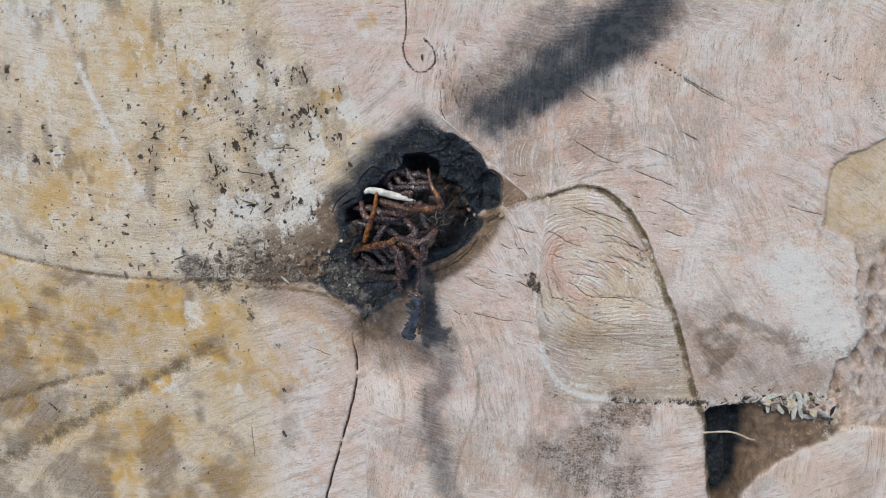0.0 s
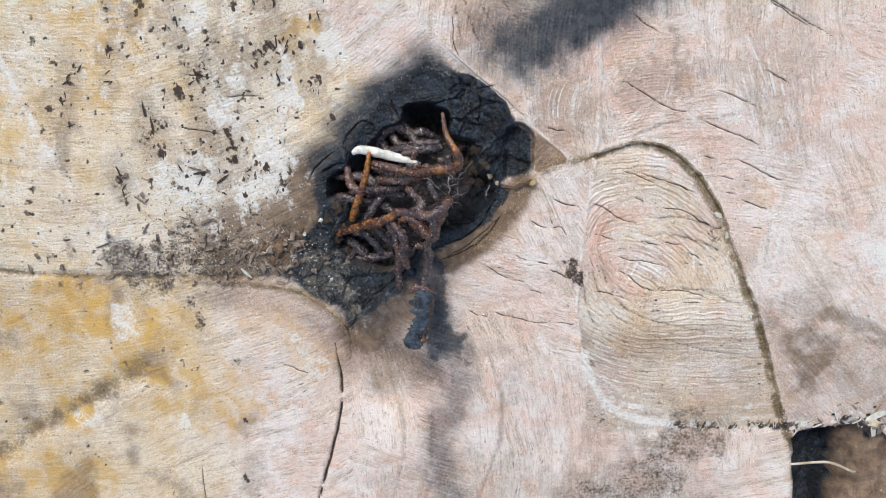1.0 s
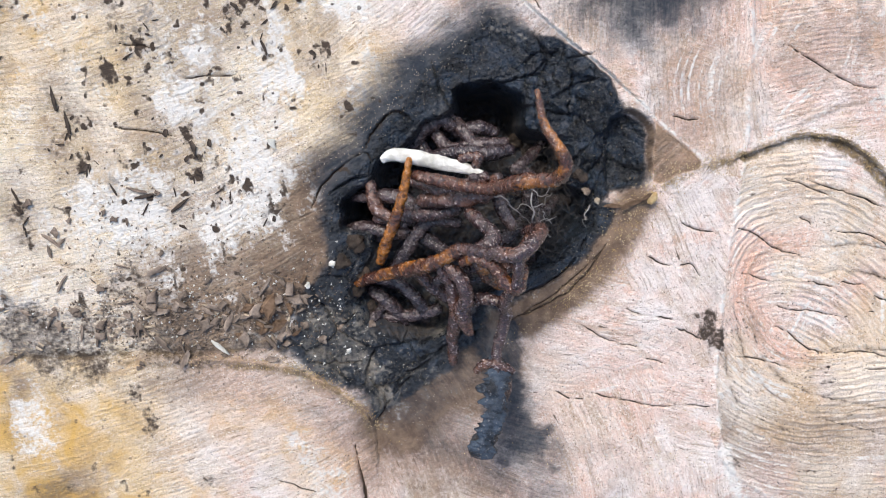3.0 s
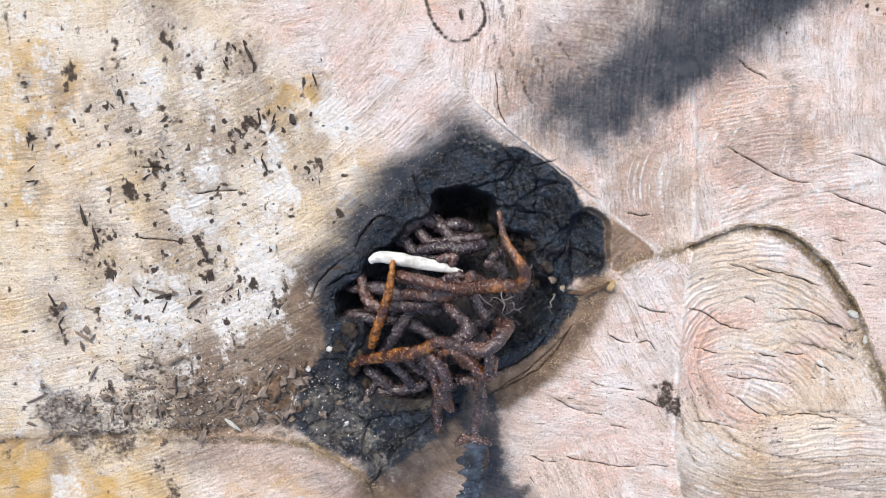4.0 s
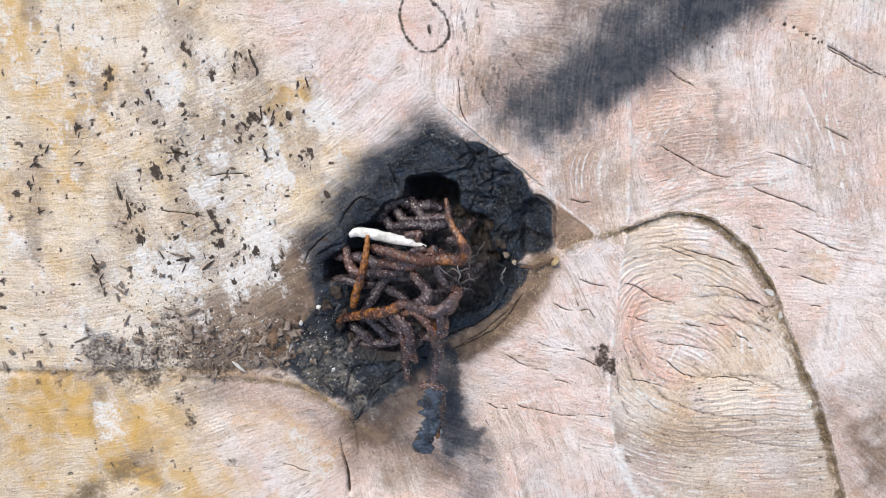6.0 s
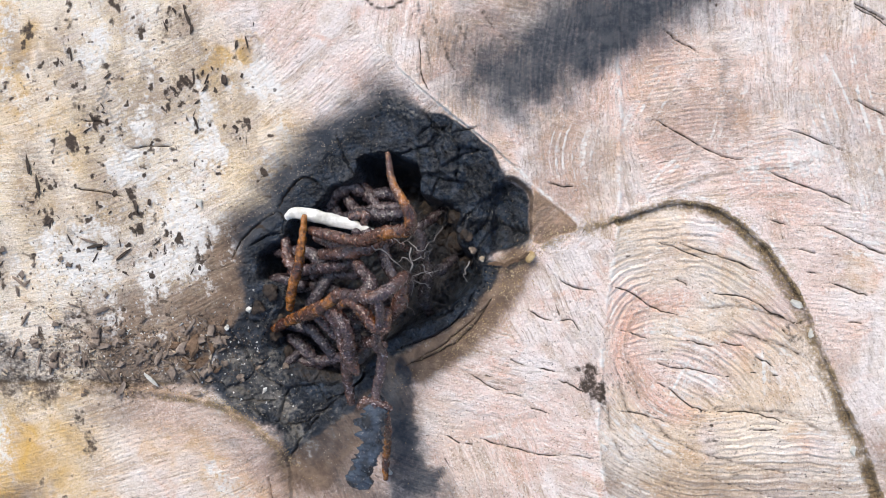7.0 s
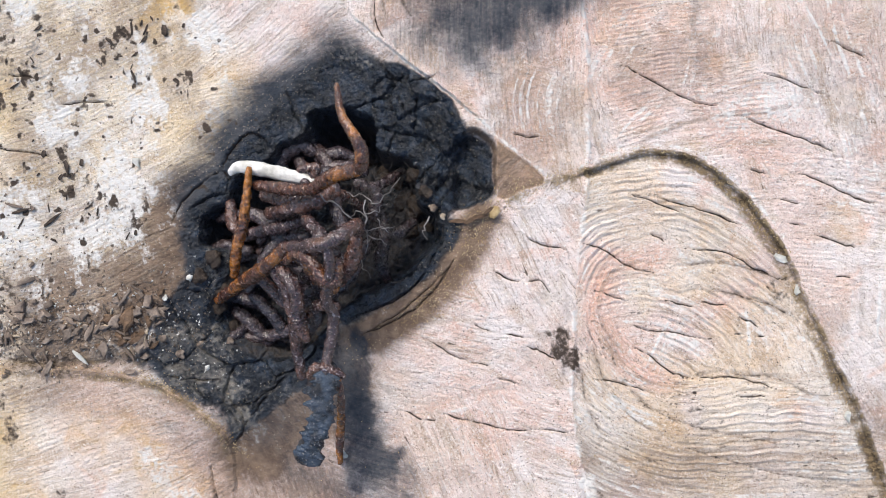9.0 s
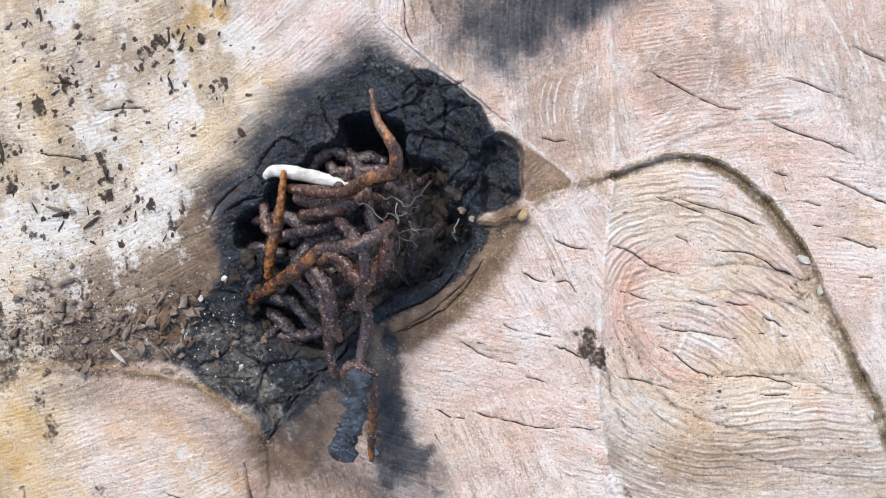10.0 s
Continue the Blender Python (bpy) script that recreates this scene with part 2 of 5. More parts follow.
def curve_points(points, steps=5):
    """Points along a smooth curve through the given ones."""
    p = np.array(points, float)
    p = np.vstack([2 * p[0] - p[1], p, 2 * p[-1] - p[-2]])
    out = []
    for i in range(1, len(p) - 2):
        for u in np.arange(steps) / steps:
            out.append(0.5 * (2 * p[i] + (p[i + 1] - p[i - 1]) * u + (2 * p[i - 1] - 5 * p[i] + 4 * p[i + 1] - p[i + 2]) * u ** 2
                              + (3 * p[i] - p[i - 1] - 3 * p[i + 1] + p[i + 2]) * u ** 3))
    return np.array(out + [p[-2]])


def level(x, y):
    """Height of the sawn face before any relief, in mm."""
    return -12 - 0.06 * x + 0.08 * (y - 50) - 18 * np.exp(-((x + 45) ** 2 + (y + 60) ** 2) / 35.0 ** 2)


# ---- the plan of the sawn face, in millimetres ----
RIM = [(-7, 129), (3, 124), (12, 119), (27, 112), (37, 104), (43, 94), (47, 89), (57, 82), (57, 70), (56, 60), (50, 56), (38, 53), (37, 43), (31, 34), (21, 25), (9, 19), (-8, 12), (-11, 3), (-14, -6), (-30, -20), (-42, -29), (-56, -38), (-61, -42), (-66, -29), (-77, -21), (-90, -11), (-100, -4), (-92, 5), (-93, 14), (-82, 26), (-78, 35), (-77, 52), (-73, 63), (-59, 74), (-56, 84), (-46, 93), (-38, 104), (-21, 118), (-13, 126)]
PIT = [(-23, 98), (-15, 100), (-3, 100), (4, 95), (6, 88), (8, 82), (19, 78), (25, 75), (23, 68), (24, 61), (29, 55), (35, 48), (35, 41), (26, 34), (14, 25), (2, 21), (-8, 17), (-20, 5), (-28, -1), (-37, -6), (-49, -6), (-60, -1), (-68, 9), (-70, 18), (-64, 28), (-60, 35), (-58, 42), (-69, 45), (-70, 54), (-63, 60), (-57, 63), (-56, 68), (-50, 74), (-39, 79), (-34, 86), (-26, 89), (-23, 94)]
PITDEEP = [(-22, 97), (-14, 99), (-3, 98), (3, 92), (4, 85), (1, 81), (-8, 83), (-18, 87), (-23, 91)]
PITLEFT = [(-69, 55), (-63, 60), (-57, 60), (-56, 51), (-58, 45), (-67, 45)]
BLACK = [(7, 115), (17, 117), (27, 111), (37, 103), (42, 93), (39, 86), (37, 71), (38, 54), (31, 56), (25, 61), (25, 72), (26, 76), (15, 80), (8, 86), (5, 95), (2, 100), (4, 108)]
LEDGE = [(58, 82), (76, 66), (68, 62), (57, 59)]
POCKET = [(39, 85), (47, 89), (57, 82), (57, 70), (56, 60), (50, 57), (39, 54), (37, 67)]
RIMEDGE = [(-10, 146), (4, 131), (22, 115), (39, 101), (62, 79), (76, 67)]
RIDGE = [(95, 166), (95, 142), (95, 106), (94, 68), (91, 47), (87, 19), (85, -9), (84, -28), (86, -46), (91, -66)]
SPLINT = [(149, -105), (184, -106), (226, -108), (267, -103), (295, -102), (331, -101)]
GROOVE = [(94, 68), (109, 73), (124, 75), (141, 69), (154, 58), (165, 43), (173, 28), (181, 7), (190, -23), (198, -46)]
GROOVE_LOW = [(159, 56), (171, 30), (186, -3), (199, -36), (210, -75), (221, -110), (227, -125), (234, -192)]
SEAML = [(-301, 236), (-289, 207), (-277, 177), (-267, 149), (-254, 120), (-243, 93), (-230, 64), (-214, 34), (-203, 17)]
SEAMH = [(-384, 28), (-329, 12), (-269, 1), (-203, -3), (-156, -4), (-95, -4)]
SEAMB = [(-436, -192), (-382, -167), (-328, -141), (-275, -111), (-234, -86), (-189, -63)]
SEAMC = [(-405, -117), (-359, -106), (-318, -92), (-282, -84)]
SCRA = [(183, 231), (200, 199), (221, 161)]
SCRB = [(251, 186), (265, 161), (289, 127), (309, 95)]
EDGE = [(370, 120), (337, 107), (313, 92), (308, 70), (308, 53), (310, 41), (327, 32), (338, 12), (337, -12), (346, -40), (343, -62), (328, -72), (324, -99), (333, -109), (332, -136)]
HOLEB = [(226, -119), (232, -111), (270, -106), (295, -110), (332, -120), (332, -136), (307, -147), (285, -163), (266, -181), (255, -203), (235, -203)]
KNOTR = [(-18, 225), (-17, 196), (-20, 182), (-16, 169), (-6, 163), (4, 170), (3, 181), (-4, 188)]
STA = [(161, 209), (129, 185), (97, 162), (69, 143), (47, 131)]
STAIN_TOP_FRINGE = [(96, 204), (73, 179), (52, 158), (30, 143)]
STAIN_FOOT = [(-20, 5), (-1, 3), (2, -7), (4, -21), (4, -30), (11, -37), (17, -44), (14, -56), (16, -63), (-10, -64), (-14, -52), (-15, -30), (-18, -16)]
STAIN_LOW_FAR = [(-1, -33), (10, -62), (8, -82), (-4, -112), (2, -153), (14, -201)]
BRA = [(-144, -16), (-116, -19), (-91, -23), (-76, -35), (-68, -50), (-62, -68)]
BRB = [(49, 50), (42, 37), (32, 25), (19, 14), (5, 6), (-6, 2)]
BRC = [(-125, 15), (-107, 20), (-90, 26), (-77, 41)]
BRD = [(-50, -46), (-41, -59), (-38, -71)]
MOSS = [(-166, -6), (-146, -9), (-123, -11), (-98, -13), (-79, -21), (-67, -35), (-62, -47)]
BIGCR = [(-70, -50), (-66, -85), (-71, -113), (-83, -155), (-94, -192), (-97, -214)]
WH = [(-89, 105), (-132, 95), (-153, 57), (-97, 67), (-119, 45), (-106, 52), (-108, 88), (-112, 50), (-101, 60), (-146, 54), (-117, 116), (-93, 120), (-143, 150)]
WHB = [(-264, 211), (-198, -31), (-161, 55), (-118, 45), (-105, 71), (-66, 137), (-51, 192), (-300, 98), (-230, -94), (-167, -98)]
DK = [(-108, 129), (-102, 133), (-85, 130), (-92, 137), (-108, 122), (-151, 134), (-142, 118), (-158, 145), (-142, 60), (-119, 56), (-105, 64), (-124, 68), (-145, 92), (-165, 88), (-110, 135), (-95, 130), (-118, 47), (-147, 72)]
DKB = [(-98, 133), (-107, 126), (-141, 116), (-153, 107), (-231, 100), (-218, 116), (-131, 172), (-119, 157), (-72, 115), (-64, 93), (-92, 61), (-190, 43), (-193, 57), (-127, 84), (-167, 75), (-230, -151), (-217, -172), (-316, 96), (-307, 94), (-332, 167), (-228, 175), (-128, -98), (-128, -139), (-299, -105)]
YE = [(-84, 142), (-70, 148), (-47, 201), (-234, -34), (-268, -39), (-214, -24), (-308, -54), (-335, -34), (-161, -78), (-147, -83), (-223, 177), (-204, 147), (-304, 66), (-278, 89), (-191, 138), (-278, -136), (-329, -147)]
ARCS_TOP = ([(7, 194), (7, 172), (11, 152), (13, 130)], [(17, 193), (21, 166), (31, 145), (42, 131)], [(26, 193), (30, 171), (40, 155), (51, 142)], [(11, 191), (13, 169), (19, 146), (25, 131)])
ARCS_MID = ([(-12, -74), (-8, -102), (-10, -133), (-17, -170), (-25, -202)], [(26, -47), (36, -81), (35, -117), (22, -153), (14, -196)], [(-34, -76), (-26, -113), (-34, -154), (-40, -186)])
ARCS_CUT = ([(92, 9), (95, -9), (104, -28), (124, -42), (160, -54), (195, -61)], [(99, 0), (105, -17), (120, -31), (147, -40), (183, -45)], [(88, -9), (91, -28), (101, -46), (121, -61)],
            [(128, 29), (146, 30), (164, 25), (172, 19)], [(125, 18), (145, 18), (163, 13), (174, 7)], [(130, -16), (148, -15), (166, -18), (184, -27)])
KNOTB = [(78, 0), (83, -7)]
DIRT = [(120, -173), (115, -157), (138, -141), (156, -115), (91, -152), (163, -183)]
GRIT = [(-83, -2), (-76, 1), (-71, -8), (-61, -1)]
LIT = [(-158, 9), (-146, 6), (-131, 1), (-115, 5), (-100, 12), (-90, 14), (-110, 0), (-158, 26), (-133, 13), (-166, 16)]


LOWFLECKS = [(-236, -8), (-223, -9), (-224, -25), (-191, -9), (-183, -20), (-201, -36), (-130, -60), (-151, -34), (-155, -21), (-175, -50), (-238, 11), (-203, -2), (-200, -59), (-187, -60)]
FLECKS = [(-97, 163), (-107, 159), (-105, 131), (-95, 136), (-89, 135), (-81, 134), (-70, 151), (-76, 111), (-95, 116), (-138, 124), (-149, 124), (-135, 138), (-152, 148), (-193, 134), (-193, 156), (-218, 118), (-211, 122), (-193, 114), (-224, 104), (-219, 89), (-175, 98), (-171, 89), (-172, 84), (-174, 81), (-193, 62), (-193, 57), (-192, 50), (-166, 72), (-156, 63), (-145, 60), (-135, 84), (-125, 79), (-123, 69), (-132, 56), (-116, 61), (-99, 48)]


def sheet_axis(low, high, a, b, fine, coarse):
    return np.concatenate([np.arange(low, a, coarse), np.arange(a, b, fine), np.arange(b, high, coarse)])


def outline(angle):
    """Radius of the stump's edge, in mm."""
    return 500 + 26 * np.sin(2 * angle + 0.6) + 20 * np.sin(3 * angle + 1.9) + 9 * np.sin(7 * angle) + 5 * np.sin(15 * angle + 1)


class Face:
    """The sawn face as a fine relief with masks for its stains and soils."""

    def __init__(self):
        gx = sheet_axis(-540, 540, -178, 216, 0.43, 1.9)
        gy = sheet_axis(-540, 540, -78, 158, 0.43, 1.9)
        self.nx, self.ny = len(gx), len(gy)
        x, y = np.meshgrid(gx, gy)
        self.x, self.y = x.ravel(), y.ravel()
        self.z = level(self.x, self.y)
        zero = np.zeros_like(self.x)
        self.mask = {n: zero.copy() for n in ("stain", "brown", "yellow", "white", "dark", "moss", "pink", "black", "peach")}
        # a gentle wander, so that no drawn line is ruler-clean
        self.wx = (fbm(self.x, self.y, 9, 3) - 0.5) * 3.0
        self.wy = (fbm(self.x, self.y, 9, 8) - 0.5) * 3.0

    def near(self, pts, margin):
        lo, hi = pts.min(0) - margin, pts.max(0) + margin
        return np.nonzero((self.x > lo[0]) & (self.x < hi[0]) & (self.y > lo[1]) & (self.y < hi[1]))[0]

    def line(self, points, margin, wander=0.4, steps=4):
        """Indices near a curve, their distance to it, signed to the left of its way, and how far along it (0 to 1)."""
        pts = curve_points(points, steps)
        idx = self.near(pts, margin)
        px, py = self.x[idx] + self.wx[idx] * wander, self.y[idx] + self.wy[idx] * wander
        best, side, along = np.full(len(idx), 1e9), np.ones(len(idx)), np.zeros(len(idx))
        for i in range(len(pts) - 1):
            a, d = pts[i], pts[i + 1] - pts[i]
            u = np.clip(((px - a[0]) * d[0] + (py - a[1]) * d[1]) / (d @ d + 1e-9), 0, 1)
            ex, ey = px - a[0] - u * d[0], py - a[1] - u * d[1]
            dist = np.hypot(ex, ey)
            m = dist < best
            best[m], along[m] = dist[m], ((i + u) / (len(pts) - 1))[m]
            side[m] = np.sign(d[0] * ey - d[1] * ex)[m]
        return idx, best, side, along

    def area(self, points, margin=25, wander=0.6, steps=3):
        """Indices near a closed outline and the distance into it (outside: minus)."""
        pts = curve_points(list(points) + [points[0]], steps)
        idx, d, _, _ = self.line(list(points) + [points[0]], margin, wander, steps)
        px, py = self.x[idx] + self.wx[idx] * wander, self.y[idx] + self.wy[idx] * wander
        inside = np.zeros(len(idx), bool)
        for (ax, ay), (bx, by) in zip(pts[:-1], pts[1:]):
            if ay != by:
                inside ^= ((ay > py) != (by > py)) & (px < (bx - ax) * (py - ay) / (by - ay) + ax)
        return idx, np.where(inside, d, -d)

    def add(self, name, idx, value):
        self.mask[name][idx] = np.maximum(self.mask[name][idx], value)

    def band(self, name, points, core, fade, amount=1.0, wander=2.5):
        idx, d, _, _ = self.line(points, (core + fade) * 1.6, wander)
        soft = np.exp(-np.clip((d - core * 0.4) / (0.4 * core + 0.62 * fade), 0, 9) ** 2)
        self.add(name, idx, amount * soft * (0.75 + 0.5 * fbm(self.x[idx], self.y[idx], 22, 91, 4)))

    def spots(self, name, points, radius, amount=1.0, tall=1.0):
        rng = random.Random(len(points) * 31 + int(radius * 10))
        for px, py in points:
            r = radius * rng.uniform(0.6, 1.4)
            idx = self.near(np.array([(px, py)], float), r * 3 * max(1, tall))
            ex, ey = (self.x[idx] - px + self.wx[idx] * r * 0.5), (self.y[idx] - py + self.wy[idx] * r * 0.5) / (tall * rng.uniform(0.6, 1.5))
            ragged = fbm(self.x[idx] + self.y[idx] * 0.3, self.y[idx] * 0.6, max(1.6, r * 0.75), 95, 4)
            self.add(name, idx, amount * np.clip(1.7 * (1 - smooth_step(np.hypot(ex, ey), 0, r * 2.2)) - (3.0 if r < 8 else 1.3) * (0.66 - ragged), 0, 1))

    def crack(self, points, width=0.34, depth=1.5):
        jolt = random.Random(int(points[0][0] * 13 + points[0][1] * 7))
        path = [(px + jolt.gauss(0, 0.22), py + jolt.gauss(0, 0.22)) for px, py in curve_points(points, 5)]
        idx, d, _, u = self.line(path, 4, 0.3, 1)
        taper = np.clip(np.minimum(u, 1 - u) * 6, 0.25, 1)
        breaks = smooth_step(fbm(self.x[idx], self.y[idx], 6, 77), 0.16, 0.34)
        g = np.exp(-(d / (width * taper)) ** 2) * breaks
        self.z[idx] -= depth * g
        self.add("dark", idx, g)

    def strokes(self, cx, cy, turn, long, wide, amount, bend=0.0, name="white"):
        """A bundle of pale saw scratches of one direction, fading out at its edges."""
        idx = self.near(np.array([(cx, cy)], float), max(long, wide) * 1.5)
        ex, ey = self.x[idx] - cx, self.y[idx] - cy
        c, s = math.cos(radians(turn)), math.sin(radians(turn))
        u, v = ex * c + ey * s, ey * c - ex * s
        v = v + bend * u * u / long
        seed = int(abs(cx) * 3 + abs(cy)) + 300
        fade = np.exp(-(u / long) ** 4 - (v / wide) ** 4) * smooth_step(fbm(self.x[idx], self.y[idx], 9, seed), 0.25, 0.55)
        ray = fbm(v * 1.0, u * 0.035, 1.5, seed + 1, 2)
        self.add(name, idx, amount * fade * smooth_step(ray, 0.50, 0.72))
        self.add("brown", idx, 0.42 * amount * fade * smooth_step(-ray, -0.40, -0.22))
        self.z[idx] += 0.35 * fade * (ray - 0.5)

    def build(self, stump):
        x, y, z, m = self.x, self.y, self.z, self.mask
        # sides of the main seams
        edge = np.array([(-120, 280), (-60, 205)] + RIMEDGE, float)
        idx, d, side, _ = self.line(edge, 900, 0.15)
        top = np.zeros_like(x)
        top[idx] = d * side                      # plus: above and right of the long edge
        low_seam = np.interp(x, [p[0] for p in SEAMH], [p[1] for p in SEAMH])
        ridge_x = np.interp(-y, [-p[1] for p in RIDGE], [p[0] for p in RIDGE])
        right = (x > ridge_x) & (y > -108)
        groove_y = GROOVE[:8] + GROOVE_LOW[3:]
        idx, d, side, _ = self.line(groove_y, 900, 0.2)
        outer = np.zeros_like(x)
        outer[idx] = d * side                    # plus: outside the curved cut
        inner = right & (outer < 0)
        beyond = right & ~inner
        upper = (top > 0) & ~right & (y > 60)
        below = (y < low_seam) & (x < -60)
        left = (top < 0) & ~below & ((x < -60) | (y > 55))
        middle = ~(right | upper | below | left)

        # saw coordinates: distance from the centre that each cut swung about
        def swung(cx, cy):
            return np.hypot(x - cx, y - cy)

        def arc(cx, cy, r):
            home = math.atan2(-cy, 30 - cx)
            u, v = math.cos(home), math.sin(home)
            return np.arctan2((y - cy) * u - (x - cx) * v, (x - cx) * u + (y - cy) * v) * r

        wob = (fbm(x, y, 45, 21) - 0.5) * 7
        low_run = np.hypot(x - np.clip(x + 0.25 * (y - 5), 122, 300) + 0.25 * (y - 5), y - 7)
        families = [(swung(480, 160), arc(480, 160, 330), swung(160, -180), arc(160, -180, 300)),      # beyond the curved cut
                    (low_run, 0.8 * x - 0.8 * y, swung(108, -38), arc(108, -38, 95)),                      # inside it
                    (swung(380, 110), arc(380, 110, 320), swung(-20, -150), arc(-20, -150, 280)),        # above the long edge
                    (swung(-235, 397), arc(-235, 397, 280), swung(-150, 900), arc(-150, 900, 800)),      # the spotted side
                    (swung(-260, 330), arc(-260, 330, 400), swung(-40, -420), arc(-40, -420, 350)),      # below the seam
                    (swung(-230, -140), arc(-230, -140, 260), swung(120, 330), arc(120, 330, 340))]      # the middle
        region = np.select([beyond, inner, upper, left, below], [0, 1, 2, 3, 4], 5)
        swap = smooth_step(fbm(x, y, 42, 23), 0.44, 0.58)
        swap = np.where(inner, np.maximum(smooth_step(y + (fbm(x, y, 20, 24) - 0.5) * 45, 2, 30) * smooth_step(x, 108, 132), 1 - smooth_step(low_run + (fbm(x, y, 15, 25) - 0.5) * 24, 16, 34)), swap)
        self.saw = np.stack([np.stack([(f[0] + wob) / 1000, f[1] / 1000, swap], 1) for f in families])
        self.cross = np.stack([np.stack([(f[2] + wob) / 1000, f[3] / 1000, 0 * swap], 1) for f in families])
        self.region = region
        rows = np.arange(len(x))
        qa, qb = self.saw[region, rows, 0] * 1000, self.cross[region, rows, 0] * 1000
        gain = np.where(inner, 0.17, np.where(beyond, 0.07, np.where(upper, 0.08, 0.045)))
        wave = np.where(inner, 3.1, 1.9)
        phase = 3 * fbm(x, y, 40, 5) + np.where(inner, 6, 2) * fbm(x, y, 11, 6)
        stroke = np.sin(2 * np.pi * qa / wave + phase) * (1 - swap) + np.sin(2 * np.pi * qb / wave + phase) * swap
        stroke += 0.8 * np.where(inner, np.sin(2 * np.pi * qa / 1.7 + 2 * phase) * (1 - swap) + np.sin(2 * np.pi * qb / 2.1 + 2 * phase) * swap, 0)
        z += gain * stroke * 2.2 * smooth_step(fbm(x, y, 16, 9), 0.35, 0.75)
        z += (fbm(x, y, 60, 11) - 0.5) * 5 + (fbm(x, y, 7, 13) - 0.5) * 0.9 + (fbm(x, y, 2.2, 15, 2) - 0.5) * 0.45

        # large tints
        m["pink"][:] = 1 - smooth_step(-top, 30, 62) * (x < 0) * (y > low_seam) - smooth_step(-x, 105, 165) * (y <= low_seam)
        m["pink"][:] = np.clip(m["pink"] * (0.55 + 0.9 * fbm(x, y, 45, 31)), 0, 1)
        m["pink"] *= 1 - 0.6 * inner * smooth_step(fbm(x, y, 34, 33, 4) + 0.10 * smooth_step(-y, -10, 50), 0.40, 0.60)
        tan = 1 - np.clip(m["pink"], 0, 1)
        spotty = smooth_step(-top, 34, 60) * (x < -10) * (y > low_seam)
        m["yellow"] += 0.30 * smooth_step(fbm(x, y, 38, 41), 0.46, 0.66) * np.clip(tan, 0, 1)
        streak = fbm(x, y * 0.55, 13, 43, 4)
        m["white"] += 0.52 * smooth_step(streak, 0.42, 0.70) * spotty + 0.16 * smooth_step(fbm(x, y, 24, 44), 0.5, 0.7) * (1 - spotty)
        m["dark"] += 0.72 * smooth_step(fbm(x * 0.8, y * 0.8, 3.2, 45, 4), 0.62, 0.80) * smooth_step(fbm(x, y * 0.4, 30, 46), 0.42, 0.58) * spotty
        m["dark"] += 0.7 * smooth_step(fbm(x, y, 3.4, 47, 2), 0.74, 0.86) * np.clip(spotty + 0.5 * (y < low_seam) * tan + 0.35, 0, 1)
        runs = self.saw[region, rows, 1] * 1000
        m["dark"] += 0.5 * right * smooth_step(fbm(qa * 1.3, runs * 0.4, 1.5, 49, 2), 0.70, 0.86) * smooth_step(fbm(x, y, 24, 50), 0.35, 0.6) * smooth_step(-y, -40, 30)
        m["brown"] += 0.5 * smooth_step(fbm(x, y * 0.5, 16, 48, 4), 0.5, 0.68) * smooth_step(fbm(x, y * 0.4, 34, 46), 0.40, 0.6) * spotty
        m["brown"] += (y < low_seam) * smooth_step(-x, 120, 190) * (0.08 + 0.50 * smooth_step(fbm(x, y, 30, 55, 4), 0.40, 0.66))
        m["yellow"] += (y < low_seam) * smooth_step(-x + 60 * (fbm(x, y, 50, 59, 4) - 0.5), 120, 220) * 1.35 * smooth_step(fbm(x, y, 46, 58, 4) + 0.16 * smooth_step(y, -95, -30), 0.46, 0.70)
        m["brown"] += 0.35 * middle * smooth_step(fbm(x, y, 36, 57, 4), 0.48, 0.66)
        m["brown"] += 0.52 * right * smooth_step(-y, 8, 55) * (x < 330) * (0.3 + 0.9 * fbm(x, y, 25, 53))

        peach = inner * np.exp(-((low_run - 26 + 10 * (fbm(x, y, 18, 110) - 0.5)) / 10) ** 2) * (1 - smooth_step(x, 115, 145))
        m["pink"] = np.maximum(m["pink"], peach)
        m["peach"] += peach * (0.65 + 0.7 * fbm(x, y, 14, 111, 4))
        m["peach"] += (beyond | upper | middle | inner) * 0.35 * smooth_step(fbm(x, y, 20, 115, 4), 0.55, 0.72)
        m["brown"] += 0.40 * peach * smooth_step(fbm(low_run * 1.6, (x - y) * 0.12, 2.6, 112, 3), 0.45, 0.7)
        m["brown"] += 0.30 * beyond * smooth_step(fbm(x, y, 26, 113, 4), 0.55, 0.72)
        m["yellow"] += 0.18 * (beyond | upper) * smooth_step(fbm(x, y, 22, 114, 4), 0.52, 0.70)

        lines = np.where(inner, fbm((qa * (1 - swap) + qb * swap) * 1.2, runs * 0.10, 2.0, 116, 3), 0)
        m["dark"] += 0.5 * smooth_step(lines, 0.63, 0.80) * smooth_step(fbm(x, y, 18, 117), 0.35, 0.6)
        m["white"] += 0.55 * inner * smooth_step(-lines, -0.42, -0.28)

        # seams, ridge and the curved cut
        idx, d, _, _ = self.line(RIDGE + SPLINT[:1], 6, 0.5)
        z[idx] += 0.9 * np.exp(-(d / 1.1) ** 2) * (0.4 + fbm(x[idx], y[idx], 5, 67))
        self.add("white", idx, smooth_step(fbm(x[idx], y[idx], 9, 68, 4), 0.3, 0.65) * 0.8 * np.exp(-(d / 1.6) ** 2))
        z -= 1.0 * smooth_step(x - ridge_x, 0, 9) * (y > -112)
        idx, d, side, u = self.line(groove_y, 14, 0.5)
